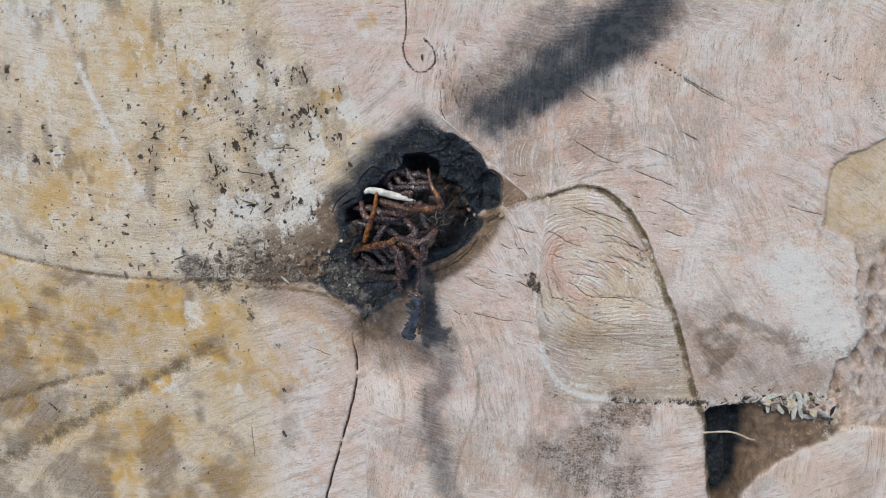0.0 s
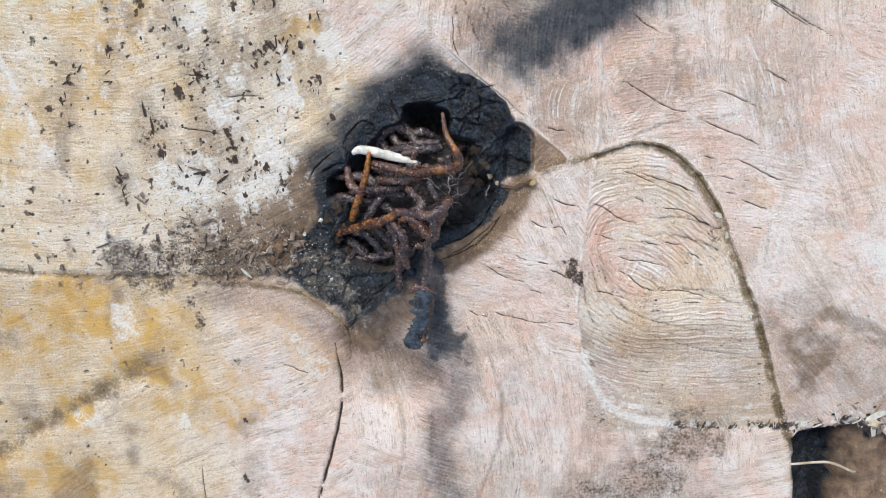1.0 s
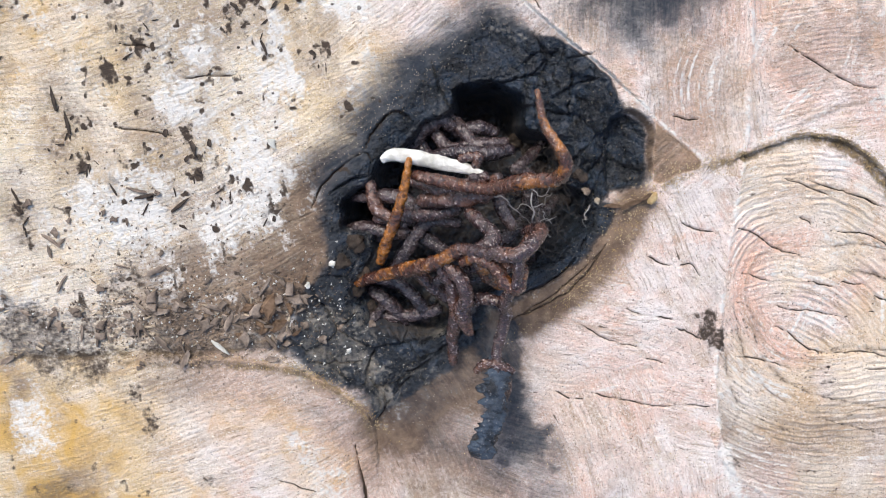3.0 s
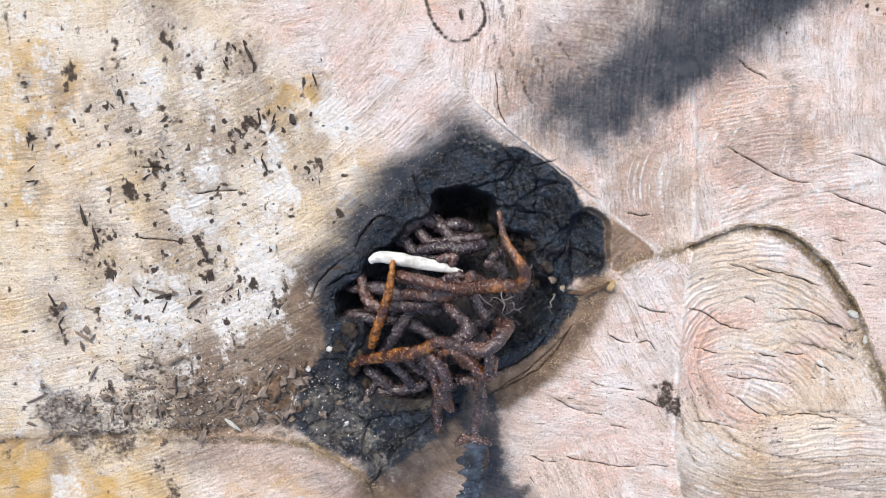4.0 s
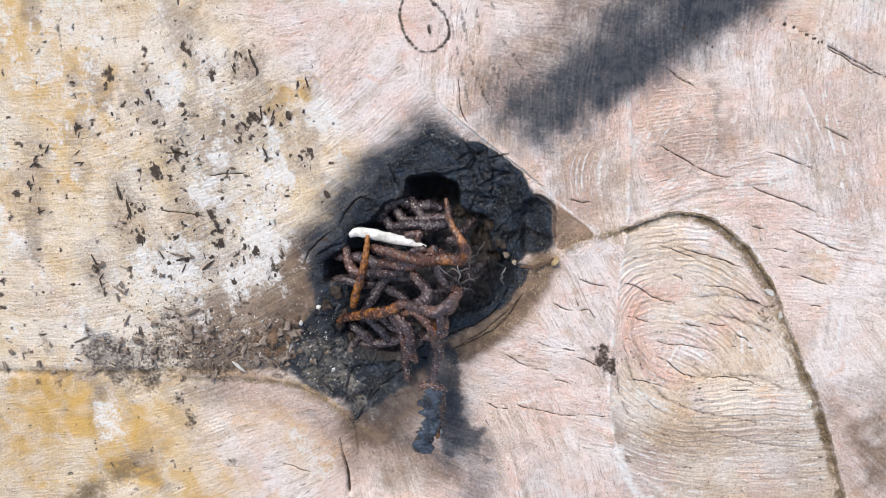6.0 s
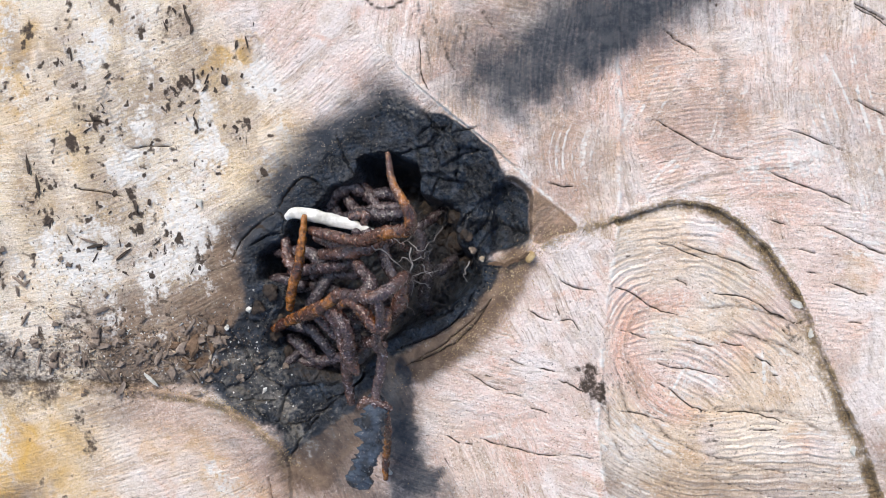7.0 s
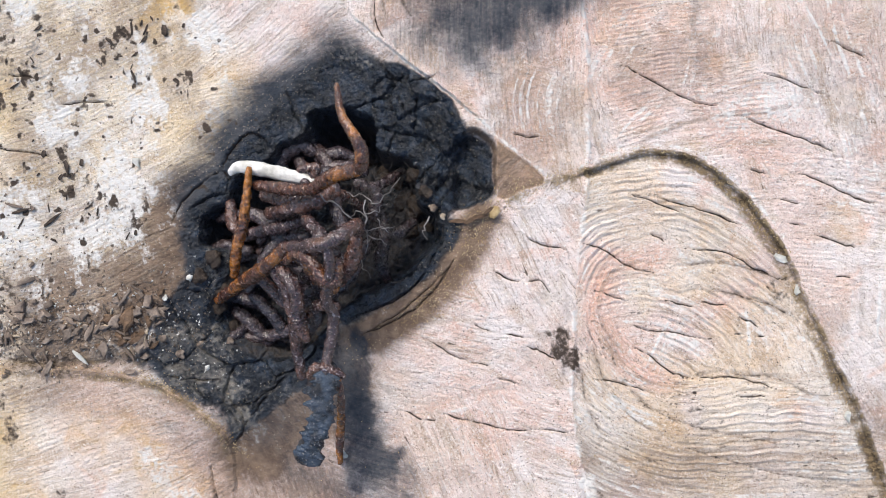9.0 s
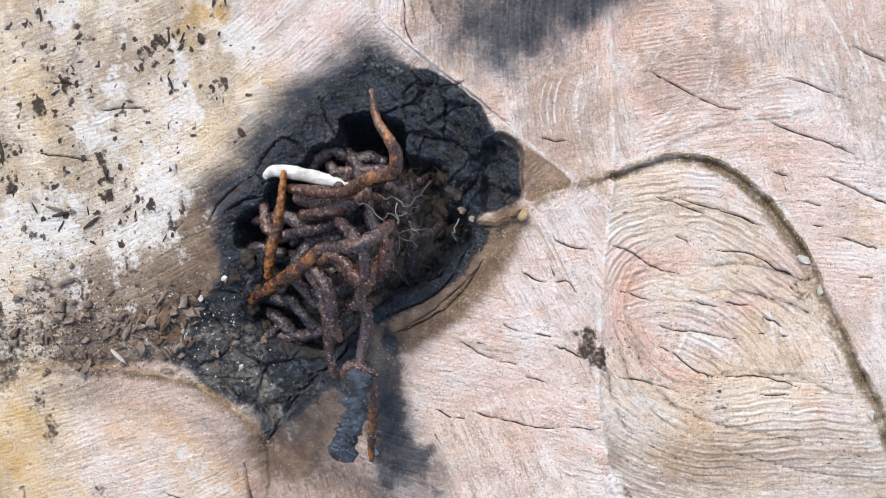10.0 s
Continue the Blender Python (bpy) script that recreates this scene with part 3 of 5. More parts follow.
        w = 3.0 + 3.6 * np.clip(u * 3, 0, 1) - 2.4 * np.clip(u * 2 - 1, 0, 1)
        ragged = fbm(x[idx], y[idx], 2.6, 62, 3)
        inward = np.where(side < 0, d, 0.0)
        z[idx] -= np.where(side > 0, -0.6 * np.exp(-d / 8), 2.0 * np.exp(-(inward / (w * 1.1)) ** 2)) + 0.5 * (ragged - 0.5)
        self.add("moss", idx, np.where(side > 0, 1 - smooth_step(d, 0.6 + ragged, 1.8 + ragged), 1 - smooth_step(inward, 0.35 * w, w * (0.9 + 0.8 * ragged))) * (0.35 + 0.7 * fbm(x[idx], y[idx], 9, 61)))
        self.add("white", idx, np.where(side > 0, 0.7 * np.exp(-((d - 3.0) / 0.9) ** 2) * (ragged > 0.45) * (u < 0.45), 0))
        self.band("moss", [(62, 57), (74, 63), (94, 68), (109, 73)], 1.0, 3.0, 0.62, 1.2)
        idx, d, side, _ = self.line(RIMEDGE, 5, 0.4)
        self.add("white", idx, np.where(side > 0, 0.75 * np.exp(-((d - 0.8) / 1.1) ** 2), 0))
        for name, w, depth, tone in ((SEAML, 3.2, 1.0, "pink"), (SEAMH, 2.4, 1.2, "moss"), (SEAMB, 8.5, 2.2, "moss"), (SEAMC, 4.0, 0.9, "moss"), (MOSS, 1.8, 0.5, "moss")):
            idx, d, _, _ = self.line(name, w * 3, 0.9)
            g = np.exp(-(d / w) ** 2)
            z[idx] -= depth * g
            self.add(tone, idx, g * (0.25 + 0.65 * fbm(x[idx], y[idx], 12, 63)))
        idx, d, side, _ = self.line(SEAML, 10, 0.8)
        self.add("white", idx, 0.85 * np.exp(-(d / 4.0) ** 2) * smooth_step(fbm(x[idx], y[idx], 12, 69, 4), 0.25, 0.55))
        self.add("dark", idx, np.where(side > 0, 0.5 * np.exp(-((d - 3.2) / 0.7) ** 2), 0))
        for name in (SCRA, SCRB):
            idx, d, _, _ = self.line(name, 4, 0.6)
            self.add("white", idx, 0.6 * np.exp(-(d / 1.3) ** 2))
        self.band("dark", KNOTR, 0.2, 1.6, 0.8, 0.4)
        idx, d, _, _ = self.line(SPLINT, 12, 1.4)
        self.add("dark", idx, 0.9 * smooth_step(fbm(x[idx], y[idx], 4, 65), 0.42, 0.6) * np.exp(-(d / 4) ** 2))
        self.add("white", idx, 0.9 * smooth_step(fbm(x[idx], y[idx], 5, 66), 0.48, 0.6) * np.exp(-(d / 5) ** 2))

        # stains, damp and soil
        self.band("stain", STA, 15, 18, 0.86, 4)
        self.band("stain", STA[:3], 24, 18, 0.85, 4)
        self.band("stain", STAIN_TOP_FRINGE, 14, 22, 0.42, 5)
        self.band("stain", [(12, 126), (28, 124), (46, 122)], 8, 14, 0.36, 4)
        self.band("brown", STAIN_TOP_FRINGE, 10, 24, 0.45, 4)
        self.band("brown", [(150, 196), (172, 212), (200, 235)], 18, 20, 0.45)
        idx, d = self.area(STAIN_FOOT, 18, 2.4)
        self.add("stain", idx, smooth_step(d + 9 * (fbm(x[idx], y[idx], 7, 101, 4) - 0.5), -3, 6) * (0.62 + 0.3 * fbm(x[idx], y[idx], 12, 102)))
        self.spots("stain", [(-4, -1), (-6, -24)], 6, 0.8)
        self.band("stain", STAIN_LOW_FAR, 6, 17, 0.56, 4)
        self.band("white", [(88, -58), (93, -72), (102, -88), (120, -100), (149, -105)], 1.5, 4, 0.9, 1.0)
        self.band("brown", [(-52, -42), (-36, -28), (-16, -16)], 18, 12, 1.0)
        self.band("stain", [(-46, -36), (-32, -26), (-16, -16)], 8, 10, 0.5)
        self.band("brown", BRA, 8, 10, 0.46)
        self.band("brown", BRB, 9, 4.0, 0.95, 1.6)
        self.band("brown", BRC, 20, 30, 0.85)
        idx, d, side, _ = self.line([(-150, -4)] + [(-112, -9), (-93, -14), (-77, -23), (-67, -33), (-61, -44)] + [(-61, -60)], 14, 0.6)
        z[idx] += np.where(side < 0, 1.2 * np.exp(-d / 5), -0.8 * np.exp(-d / 5))
        self.add("yellow", idx, 0.7 * np.exp(-(d / 1.6) ** 2) * fbm(x[idx], y[idx], 5, 119))
        self.add("brown", idx, np.where(side < 0, 0.62 * np.exp(-(d / 8) ** 2), 0))
        self.band("brown", BRD, 14, 14, 0.6)
        self.band("brown", [(-46, -52), (-32, -60), (-16, -68)], 14, 14, 0.58)
        self.band("stain", [(-30, -50), (-12, -58), (2, -70)], 10, 14, 0.45)
        self.band("peach", [(-125, -16), (-107, -19), (-89, -28), (-77, -42), (-70, -58)], 9, 10, 0.5)
        self.band("yellow", [(-114, -34), (-97, -44), (-85, -60)], 8, 12, 0.55)
        self.band("white", [(-96, -46), (-84, -56), (-80, -70)], 4, 8, 0.5)
        m["white"] += 0.25 * smooth_step(-x, 220, 330) * (y > 30) * fbm(x, y, 60, 118)
        self.spots("white", [(-6, 125), (2, 121)], 6, 0.4)
        self.spots("white", WH, 8, 0.75, 1.4)
        self.spots("white", WHB, 8, 0.75, 1.2)
        self.band("white", [(288, 4), (305, -20), (322, -44)], 20, 24, 0.85)
        self.spots("brown", FLECKS, 7, 0.40, 1.7)
        self.spots("dark", FLECKS, 3.0, 0.45, 1.6)
        self.spots("dark", DK, 1.7, 0.9, 1.3)
        self.spots("brown", DK, 6, 0.42, 1.3)
        self.spots("brown", DKB, 7, 0.40, 1.3)
        self.spots("white", [(310, -16), (302, -8)], 20, 0.6)
        self.spots("dark", DKB, 2.2, 0.85, 1.3)
        self.spots("dark", [(-5, 174)], 2.4, 0.8, 1.6)
        self.spots("yellow", YE[:3], 6, 0.9)
        self.spots("yellow", YE[3:], 20, 0.75)
        self.band("yellow", [(-290, -40), (-250, -36), (-212, -26)], 18, 16, 1.0)
        self.spots("brown", [(-270, -45), (-310, -60), (-240, -50), (-290, -130), (-250, -120), (-345, -160)], 26, 0.28)
        for arcs, tone, wide, much in ((ARCS_TOP, "dark", 1.5, 0.52), (ARCS_MID, "brown", 2.4, 0.5), (ARCS_CUT, "dark", 0.55, 0.6), (ARCS_CUT, "brown", 1.8, 0.45)):
            for pts in arcs:
                idx, d, _, u = self.line(pts, 9, 0.7)
                self.add(tone, idx, much * np.exp(-(d / wide) ** 2) * smooth_step(fbm(x[idx], y[idx], 9, 97), 0.2, 0.55) * np.clip(np.minimum(u, 1 - u) * 8, 0, 1))
                z[idx] -= 0.35 * np.exp(-(d / wide) ** 2)
        self.band("brown", [(137, 142), (140, 128), (138, 112), (140, 92)], 1, 4, 0.42, 3.5)
        self.band("brown", [(116, 79), (130, 85), (146, 89), (167, 90), (176, 92)], 0.5, 1.8, 0.5, 0.8)
        self.band("brown", [(239, -31), (276, -45), (313, -55), (345, -62)], 3, 6, 0.65)
        self.band("yellow", [(-124, -30), (-102, -36), (-86, -44), (-75, -57)], 4, 8, 0.35)
        self.spots("dark", KNOTB, 5, 0.75)
        self.spots("dark", LOWFLECKS, 2.0, 0.6, 1.2)
        self.spots("brown", LOWFLECKS, 7, 0.32, 1.2)
        self.spots("brown", DIRT, 26, 0.5)
        self.spots("brown", [(68, 98), (76, 92), (128, 108)], 16, 0.42)
        self.spots("dark", DIRT, 16, 0.45)
        self.spots("brown", [(-112, 38), (-104, 24), (-118, 20), (-98, 46)], 17, 0.22)
        self.spots("dark", [(-204, 13), (-197, 8), (-188, 4), (-180, 3), (-172, 2)], 9, 0.55)
        self.spots("stain", [(-202, 12), (-194, 6), (-184, 3)], 8, 0.5)
        self.spots("white", [(-208, 16), (-192, 10), (-178, 7)], 8.5, 0.5)
        self.spots("dark", LIT, 8, 0.55)
        self.spots("white", LIT, 6, 0.40)

        for bundle in ((192, 109, 108, 34, 18, 0.85, 0.1), (182, 121, 115, 26, 10, 0.8, 0), (117, 89, 42, 16, 11, 0.7, 0.15), (158, 95, 8, 20, 12, 0.8, 0.1), (204, 11, 85, 16, 9, 0.8, 0), (72, 98, 84, 14, 13, 0.75, 0.25), (157, 1, 92, 14, 7, 0.8, 0), (122, 0, 60, 20, 5, 0.85, 0.1), (197, 59, 170, 26, 14, 0.7, 0), (49, -22, 12, 26, 7, 0.7, 0), (105, 117, 60, 22, 12, 0.6, 0.1), (60, 19, 30, 18, 10, 0.5, 0), (143, 113, 75, 20, 10, 0.6, 0), (204, 76, 100, 20, 12, 0.7, 0), (39, -58, 150, 24, 10, 0.55, 0)):
            self.strokes(*bundle)
        self.spots("peach", [(71, 98), (115, 91), (139, 123), (143, 102), (114, 115), (128, 128), (160, 83)], 12, 0.6, 1.3)
        self.band("stain", [(139, 137), (140, 123), (140, 107)], 2, 4, 0.32)
        self.band("white", [(151, 90), (165, 94), (176, 92)], 5, 9, 0.6)

        # the hollow
        idx, d = self.area(RIM, 45, 0.7)
        lip = smooth_step(y[idx], 35, 85) * (1 - smooth_step(x[idx], 0, 18))
        m["stain"][idx] = np.maximum(m["stain"][idx], (1 - 0.03 * lip) * smooth_step(d - 4 + 8 * fbm(x[idx], y[idx], 9, 98, 4) - 6 * smooth_step(y[idx], 108, 122), -2 - 24 * lip, 5 - 2 * lip) * np.where(top[idx] > 1.5, 0.0, 1.0))
        low = 1 - smooth_step(y[idx] + 0.35 * x[idx], -8, 12)      # the crumbly lower lip
        z[idx] -= 2.0 * smooth_step(d, -16, 0) * (top[idx] < 1) * (1 - smooth_step(x[idx], 40, 56)) + 5.0 * smooth_step(d, -1, 13)
        west = smooth_step(-x[idx], 52, 68) * (1 - smooth_step(y[idx], 45, 65))
        self.add("black", idx, smooth_step(d + (6 * low + 16 * west) * (fbm(x[idx], y[idx], 7, 104, 4) - 0.5), -2 - 3 * low - 4 * west, 4 + 3 * lip + 5 * low + 7 * west) * (0.9 - 0.22 * low))
        self.add("white", idx, 0.80 * low * smooth_step(d, 0, 5) * smooth_step(fbm(x[idx], y[idx], 11, 105, 4), 0.48, 0.68))
        halo = smooth_step(-x[idx], 45, 75) * smooth_step(y[idx], -12, 8) * (1 - smooth_step(y[idx], 62, 95))
        self.add("brown", idx, 0.95 * halo * smooth_step(d + 14 * (fbm(x[idx], y[idx], 16, 99, 4) - 0.5), -34, -2))
        crust = smooth_step(d, 0, 6)
        bx, by = x[idx] + self.wx[idx] * 1.6, y[idx] + self.wy[idx] * 1.6
        tone, gap = blocks(bx, by, 17, 171)
        z[idx] += crust * (0.25 + 0.75 * np.maximum(low, smooth_step(x[idx], -5, 15))) * ((fbm(x[idx], y[idx], 9, 71, 4) - 0.5) * 4.5 + (fbm(x[idx], y[idx], 2.4, 70, 2) - 0.5) * 1.6 + tone * 2.0 - 2.2 * np.exp(-(gap / 0.8) ** 2))
        idx, d = self.area(BLACK, 14, 0.8)
        bx, by = x[idx] + self.wx[idx] * 2.2, y[idx] + self.wy[idx] * 2.2
        tone, gap = blocks(bx * 1.1 + by * 0.3, by * 0.8, 19, 173)
        folds = 1 - np.abs(fbm(bx * 1.2 + by * 0.7, by * 0.42 - bx * 0.35, 8, 177, 4) - 0.5) * 2.4
        creased = smooth_step(x[idx] - 0.7 * y[idx] + 16 * (fbm(x[idx], y[idx], 18, 179, 3) - 0.5), -48, -22)
        z[idx] += smooth_step(d, -2, 4) * ((3.0 * tone - 0.5 - 2.2 * np.exp(-(gap / 0.55) ** 2)) * (1 - 0.6 * creased) + 7.5 * creased * (folds - 0.4) + (fbm(x[idx], y[idx], 14, 73, 4) - 0.5) * 5 + (fbm(x[idx], y[idx], 2.4, 74, 3) - 0.5) * 1.5)
        self.add("black", idx, smooth_step(d, -2, 2))
        idx, d = self.area(POCKET, 8, 0.5)
        z[idx] -= 7.5 * smooth_step(d + 1.5 * (fbm(x[idx], y[idx], 4, 106, 3) - 0.5), -0.6, 3.2) - 4.5 * smooth_step(d, 1, 6) * (fbm(x[idx], y[idx], 6, 107, 4) - 0.35)
        edge_wall = np.exp(-((d - 1.2) / 1.5) ** 2) * smooth_step(x[idx] + 0.4 * y[idx], 74, 84)
        m["black"][idx] *= 1 - 0.85 * edge_wall
        m["stain"][idx] *= 1 - 0.8 * edge_wall
        self.add("brown", idx, 1.0 * edge_wall)
        idx, d = self.area(LEDGE, 6, 0.3)
        z[idx] -= 0.5 * smooth_step(d, -0.4, 0.6)
        m["black"][idx] *= 1 - smooth_step(d, -1.0, 0.2)
        m["stain"][idx] *= 1 - 0.9 * smooth_step(d, -1.0, 0.2)
        m["peach"][idx] = np.maximum(m["peach"][idx], smooth_step(d, -0.8, 0.3))
        m["pink"][idx] = np.maximum(m["pink"][idx], smooth_step(d, -0.8, 0.3))
        self.add("brown", idx, 0.74 * smooth_step(d, -0.8, 0.3) * (0.70 + 0.5 * fbm(x[idx], y[idx], 4, 103)))
        m["white"][idx] *= 1 - 0.85 * smooth_step(d, -1.5, 0.0)
        self.add("yellow", idx, 0.4 * smooth_step(d, -0.8, 0.3))
        idx, d = self.area(PIT, 16, 1.1)
        floor = -47 + (fbm(x[idx], y[idx], 12, 75, 4) - 0.5) * 16 + (fbm(x[idx], y[idx], 3, 76, 3) - 0.5) * 5
        floor += 9 * smooth_step(x[idx], 8, 24) * (fbm(x[idx], y[idx], 8, 108, 3) + 0.3)
        gentle = (1 - smooth_step(y[idx] - 0.9 * x[idx], 2, 34)) * smooth_step(x[idx], -30, 0)      # the slope under the brown arc
        gentle_west = smooth_step(-x[idx], 28, 48) * (1 - smooth_step(y[idx], 30, 42))      # the crumbly slope on the other side
        z[idx] += (floor - z[idx]) * smooth_step(d + 2.5 * (fbm(x[idx], y[idx], 5, 109, 3) - 0.5), -0.8, 5 + 11 * gentle + 13 * gentle_west)
        idx, d = self.area(PITDEEP, 8, 2.2)
        z[idx] -= 10 * smooth_step(d + 3 * (fbm(x[idx], y[idx], 7, 79, 3) - 0.5), -1, 6)
        idx, d = self.area(PIT, 16, 1.1)
        self.add("black", idx, smooth_step(d, -4, 1))
        peat = (1 - 0.9 * gentle) * smooth_step(d, 0, 3) * smooth_step(fbm(x[idx], y[idx], 13, 78, 4) + 0.2 * smooth_step(y[idx], 74, 92) + 0.16 * smooth_step(x[idx], 4, 16) * (y[idx] > 50) + 0.12 * gentle_west - 0.2 * gentle, 0.34, 0.56)
        m["black"][idx] *= 1 - 0.75 * peat
        m["stain"][idx] *= 1 - 0.75 * peat
        self.add("brown", idx, 0.9 * peat)
        self.add("dark", idx, 0.5 * peat)
        m["stain"][idx] = np.maximum(m["stain"][idx], smooth_step(d, -6, 0))
        idx = self.near(np.array([(10, 20), (30, 90)], float), 4)
        self.add("brown", idx, 0.8 * np.exp(-((x[idx] - 20) / 9) ** 2 - ((y[idx] - 62) / 20) ** 2))
        self.band("black", [(37, 47), (30, 37), (19, 27), (7, 20), (-7, 14)], 4.5, 2.5, 1.0, 1.2)
        idx, d = self.area(PITLEFT, 8, 0.5)
        z[idx] -= 14 * smooth_step(d, -1, 4)
        self.spots("white", [(-80, 0), (-77, -3)], 9, 0.95)
        self.spots("white", [(-43, -21), (-57, -27)], 8.5, 0.36)
        for p in GRIT:
            self.spots("white", [p], 5.0, 0.65)
            idx = self.near(np.array([p], float), 12)
            m["black"][idx] *= 1 - 0.5 * np.exp(-((x[idx] - p[0]) ** 2 + (y[idx] - p[1]) ** 2) / 25.0)

        idx, d, side, _ = self.line(RIMEDGE, 6, 0.4)
        fresh = np.where(side > 0, 0.75 * np.exp(-((d - 1.0) / 1.7) ** 2), 0) * (0.5 + 0.7 * fbm(x[idx], y[idx], 5, 181)) * (1 - smooth_step(x[idx], 50, 58))
        m["stain"][idx] *= 1 - fresh
        m["black"][idx] *= 1 - fresh
        self.add("white", idx, 0.5 * fresh)

        # the broken edge and the second hole
        idx, d, side, _ = self.line(EDGE, 200, 2.6)
        fall = np.where((side > 0) & (y[idx] > -128), smooth_step(d, 0, 3.0), 0)
        lobe = smooth_step(y[idx], 18, 46)
        folds = np.abs(fbm(x[idx] * 1.4, y[idx] * 0.5, 11, 81, 4) - 0.5) * 2
        z[idx] -= fall * (3.5 * lobe + (1 - lobe) * (6 + 9 * folds))
        self.add("brown", idx, fall * ((1 - lobe) * (0.25 + 0.9 * folds) + lobe * 0.12))
        self.add("yellow", idx, fall * lobe * 0.35)
        m["pink"][idx] *= 1 - 0.8 * fall * lobe
        self.add("dark", idx, 0.75 * fall * np.exp(-(d / 4) ** 2) * (1 - 0.6 * lobe))
        self.add("white", idx, np.where(side < 0, 0.55 * np.exp(-(d / 7) ** 2), 0) * (y[idx] < 50))
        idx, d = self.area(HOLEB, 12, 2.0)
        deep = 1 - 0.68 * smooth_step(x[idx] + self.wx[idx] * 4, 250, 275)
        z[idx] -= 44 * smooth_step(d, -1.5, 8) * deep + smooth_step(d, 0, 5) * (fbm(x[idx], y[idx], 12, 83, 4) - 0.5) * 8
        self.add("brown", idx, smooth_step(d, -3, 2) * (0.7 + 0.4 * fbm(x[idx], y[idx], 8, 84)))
        # shade of the hole's deep end, painted in as black
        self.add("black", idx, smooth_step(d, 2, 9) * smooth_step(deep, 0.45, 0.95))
        self.add("white", idx, 0.9 * np.exp(-((x[idx] - 322) / 14) ** 2 - ((y[idx] + 116) / 9) ** 2) * smooth_step(fbm(x[idx] * 2, y[idx], 7, 85), 0.3, 0.6))

        crack = self.crack
        for points in ([(91, 39), (99, 36), (110, 29), (120, 26)],
                       [(93, 20), (100, 18), (108, 15)],
                       [(110, 59), (118, 56), (132, 50)],
                       [(118, 58), (134, 53), (143, 50), (156, 44)],
                       [(132, 36), (147, 34), (160, 27), (173, 21)],
                       [(109, 5), (116, 3), (125, 2), (141, -1)],
                       [(109, -4), (116, -7), (124, -14), (133, -17)],
                       [(93, -16), (104, -18), (115, -22)],
                       [(67, 24), (73, 24), (77, 19)],
                       [(27, 1), (34, -4), (43, -8), (53, -10)],
                       [(16, -27), (22, -31), (28, -32)],
                       [(28, -28), (42, -32), (58, -36), (67, -36)],
                       [(71, -36), (82, -37)],
                       [(59, 3), (66, 1)],
                       [(54, 29), (60, 25), (65, 24)],
                       [(68, 42), (74, 39), (83, 37)],
                       [(177, 66), (188, 61), (201, 54), (209, 51)],
                       [(183, 40), (193, 36), (200, 34)],
                       [(109, 112), (123, 104), (136, 96), (149, 93)],
                       [(156, 89), (171, 82), (182, 78), (195, 72)],
                       [(165, 107), (181, 100), (190, 96)],
                       [(159, 67), (166, 65)],
                       [(193, 118), (208, 110)],
                       [(63, 85), (75, 83)],
                       [(66, -2), (73, -5), (78, -8)],
                       [(118, 43), (124, 39)],
                       [(123, 15), (135, 12)],
                       [(137, 14), (148, 12)],
                       [(150, 1), (163, -1)],
                       [(152, 8), (160, 3)],
                       [(133, -17), (151, -17), (166, -22)],
                       [(149, -24), (162, -25)],
                       [(174, 45), (180, 43)],
                       [(170, 55), (179, 52)],
                       [(191, 23), (197, 22)],
                       [(45, 7), (52, 4)],
                       [(54, -15), (62, -17)]):
            crack(points)
        crack([(-156, 88), (-131, 83)])
        crack([(-128, 105), (-106, 105)])
        crack([(-149, 118), (-136, 116)])
        crack([(8, 149), (9, 134), (12, 127)])
        crack([(161, 173), (175, 168), (189, 160), (203, 151), (223, 140)])
        crack([(119, 172), (130, 165), (140, 158)])
        crack([(114, 150), (122, 144), (129, 140)])
        crack([(277, 61), (290, 56), (307, 52)])
        crack([(180, 166), (206, 151), (233, 136)])
        crack([(261, 206), (288, 190), (323, 171)])
        crack([(268, 175), (294, 163), (316, 154)])
        crack([(334, 144), (347, 129)])
        crack([(-289, -100), (-269, -94)])
        crack([(-343, -100), (-321, -123)])
        crack([(-236, -104), (-214, -135)])
        crack([(-157, -127), (-156, -161)])
        crack([(-103, -61), (-85, -69)])
        crack([(-2, 4), (15, 11), (29, 21), (38, 34)], 0.45, 1.6)
        crack(BIGCR, 1.0, 3.5)
        for points in ([(-31, 109), (-29, 101), (-27, 96), (-24, 91)],
                       [(-59, 75), (-56, 81), (-52, 86), (-49, 89)],
                       [(-81, 53), (-76, 62), (-68, 69), (-59, 74), (-56, 70)],
                       [(-21, 3), (-24, -3), (-30, -8), (-36, -13), (-43, -18), (-50, -20)],
                       [(-61, -42), (-56, -34), (-57, -28), (-62, -21)],
                       [(-56, -34), (-49, -25), (-44, -20)],
                       [(-86, -11), (-74, -13), (-64, -13)],
                       [(-6, 12), (9, 16), (21, 24), (29, 35), (32, 43)],
                       [(11, 26), (18, 28), (24, 34)],
                       [(16, 107), (14, 108), (10, 104), (4, 102), (-5, 100), (-16, 102)],
                       [(17, 105), (17, 101), (21, 96), (26, 94), (32, 91)],
                       [(16, 106), (26, 109), (33, 110)],
                       [(38, 85), (37, 71), (31, 64), (28, 60)],
                       [(-52, 86), (-46, 90), (-39, 86)],
                       [(-73, 59), (-64, 64), (-58, 65)]):
            crack(points, 0.38, 2.2)
        crack([(39, 35), (31, 26), (21, 18), (13, 12), (0, 5)], 0.32, 1.4)

        # the mesh, trimmed to the stump's outline
        v = np.stack([x, y, z], 1) / 1000
        keep = np.hypot(x, y) < outline(np.arctan2(y, x))
        n = np.arange(self.nx * self.ny).reshape(self.ny, self.nx)
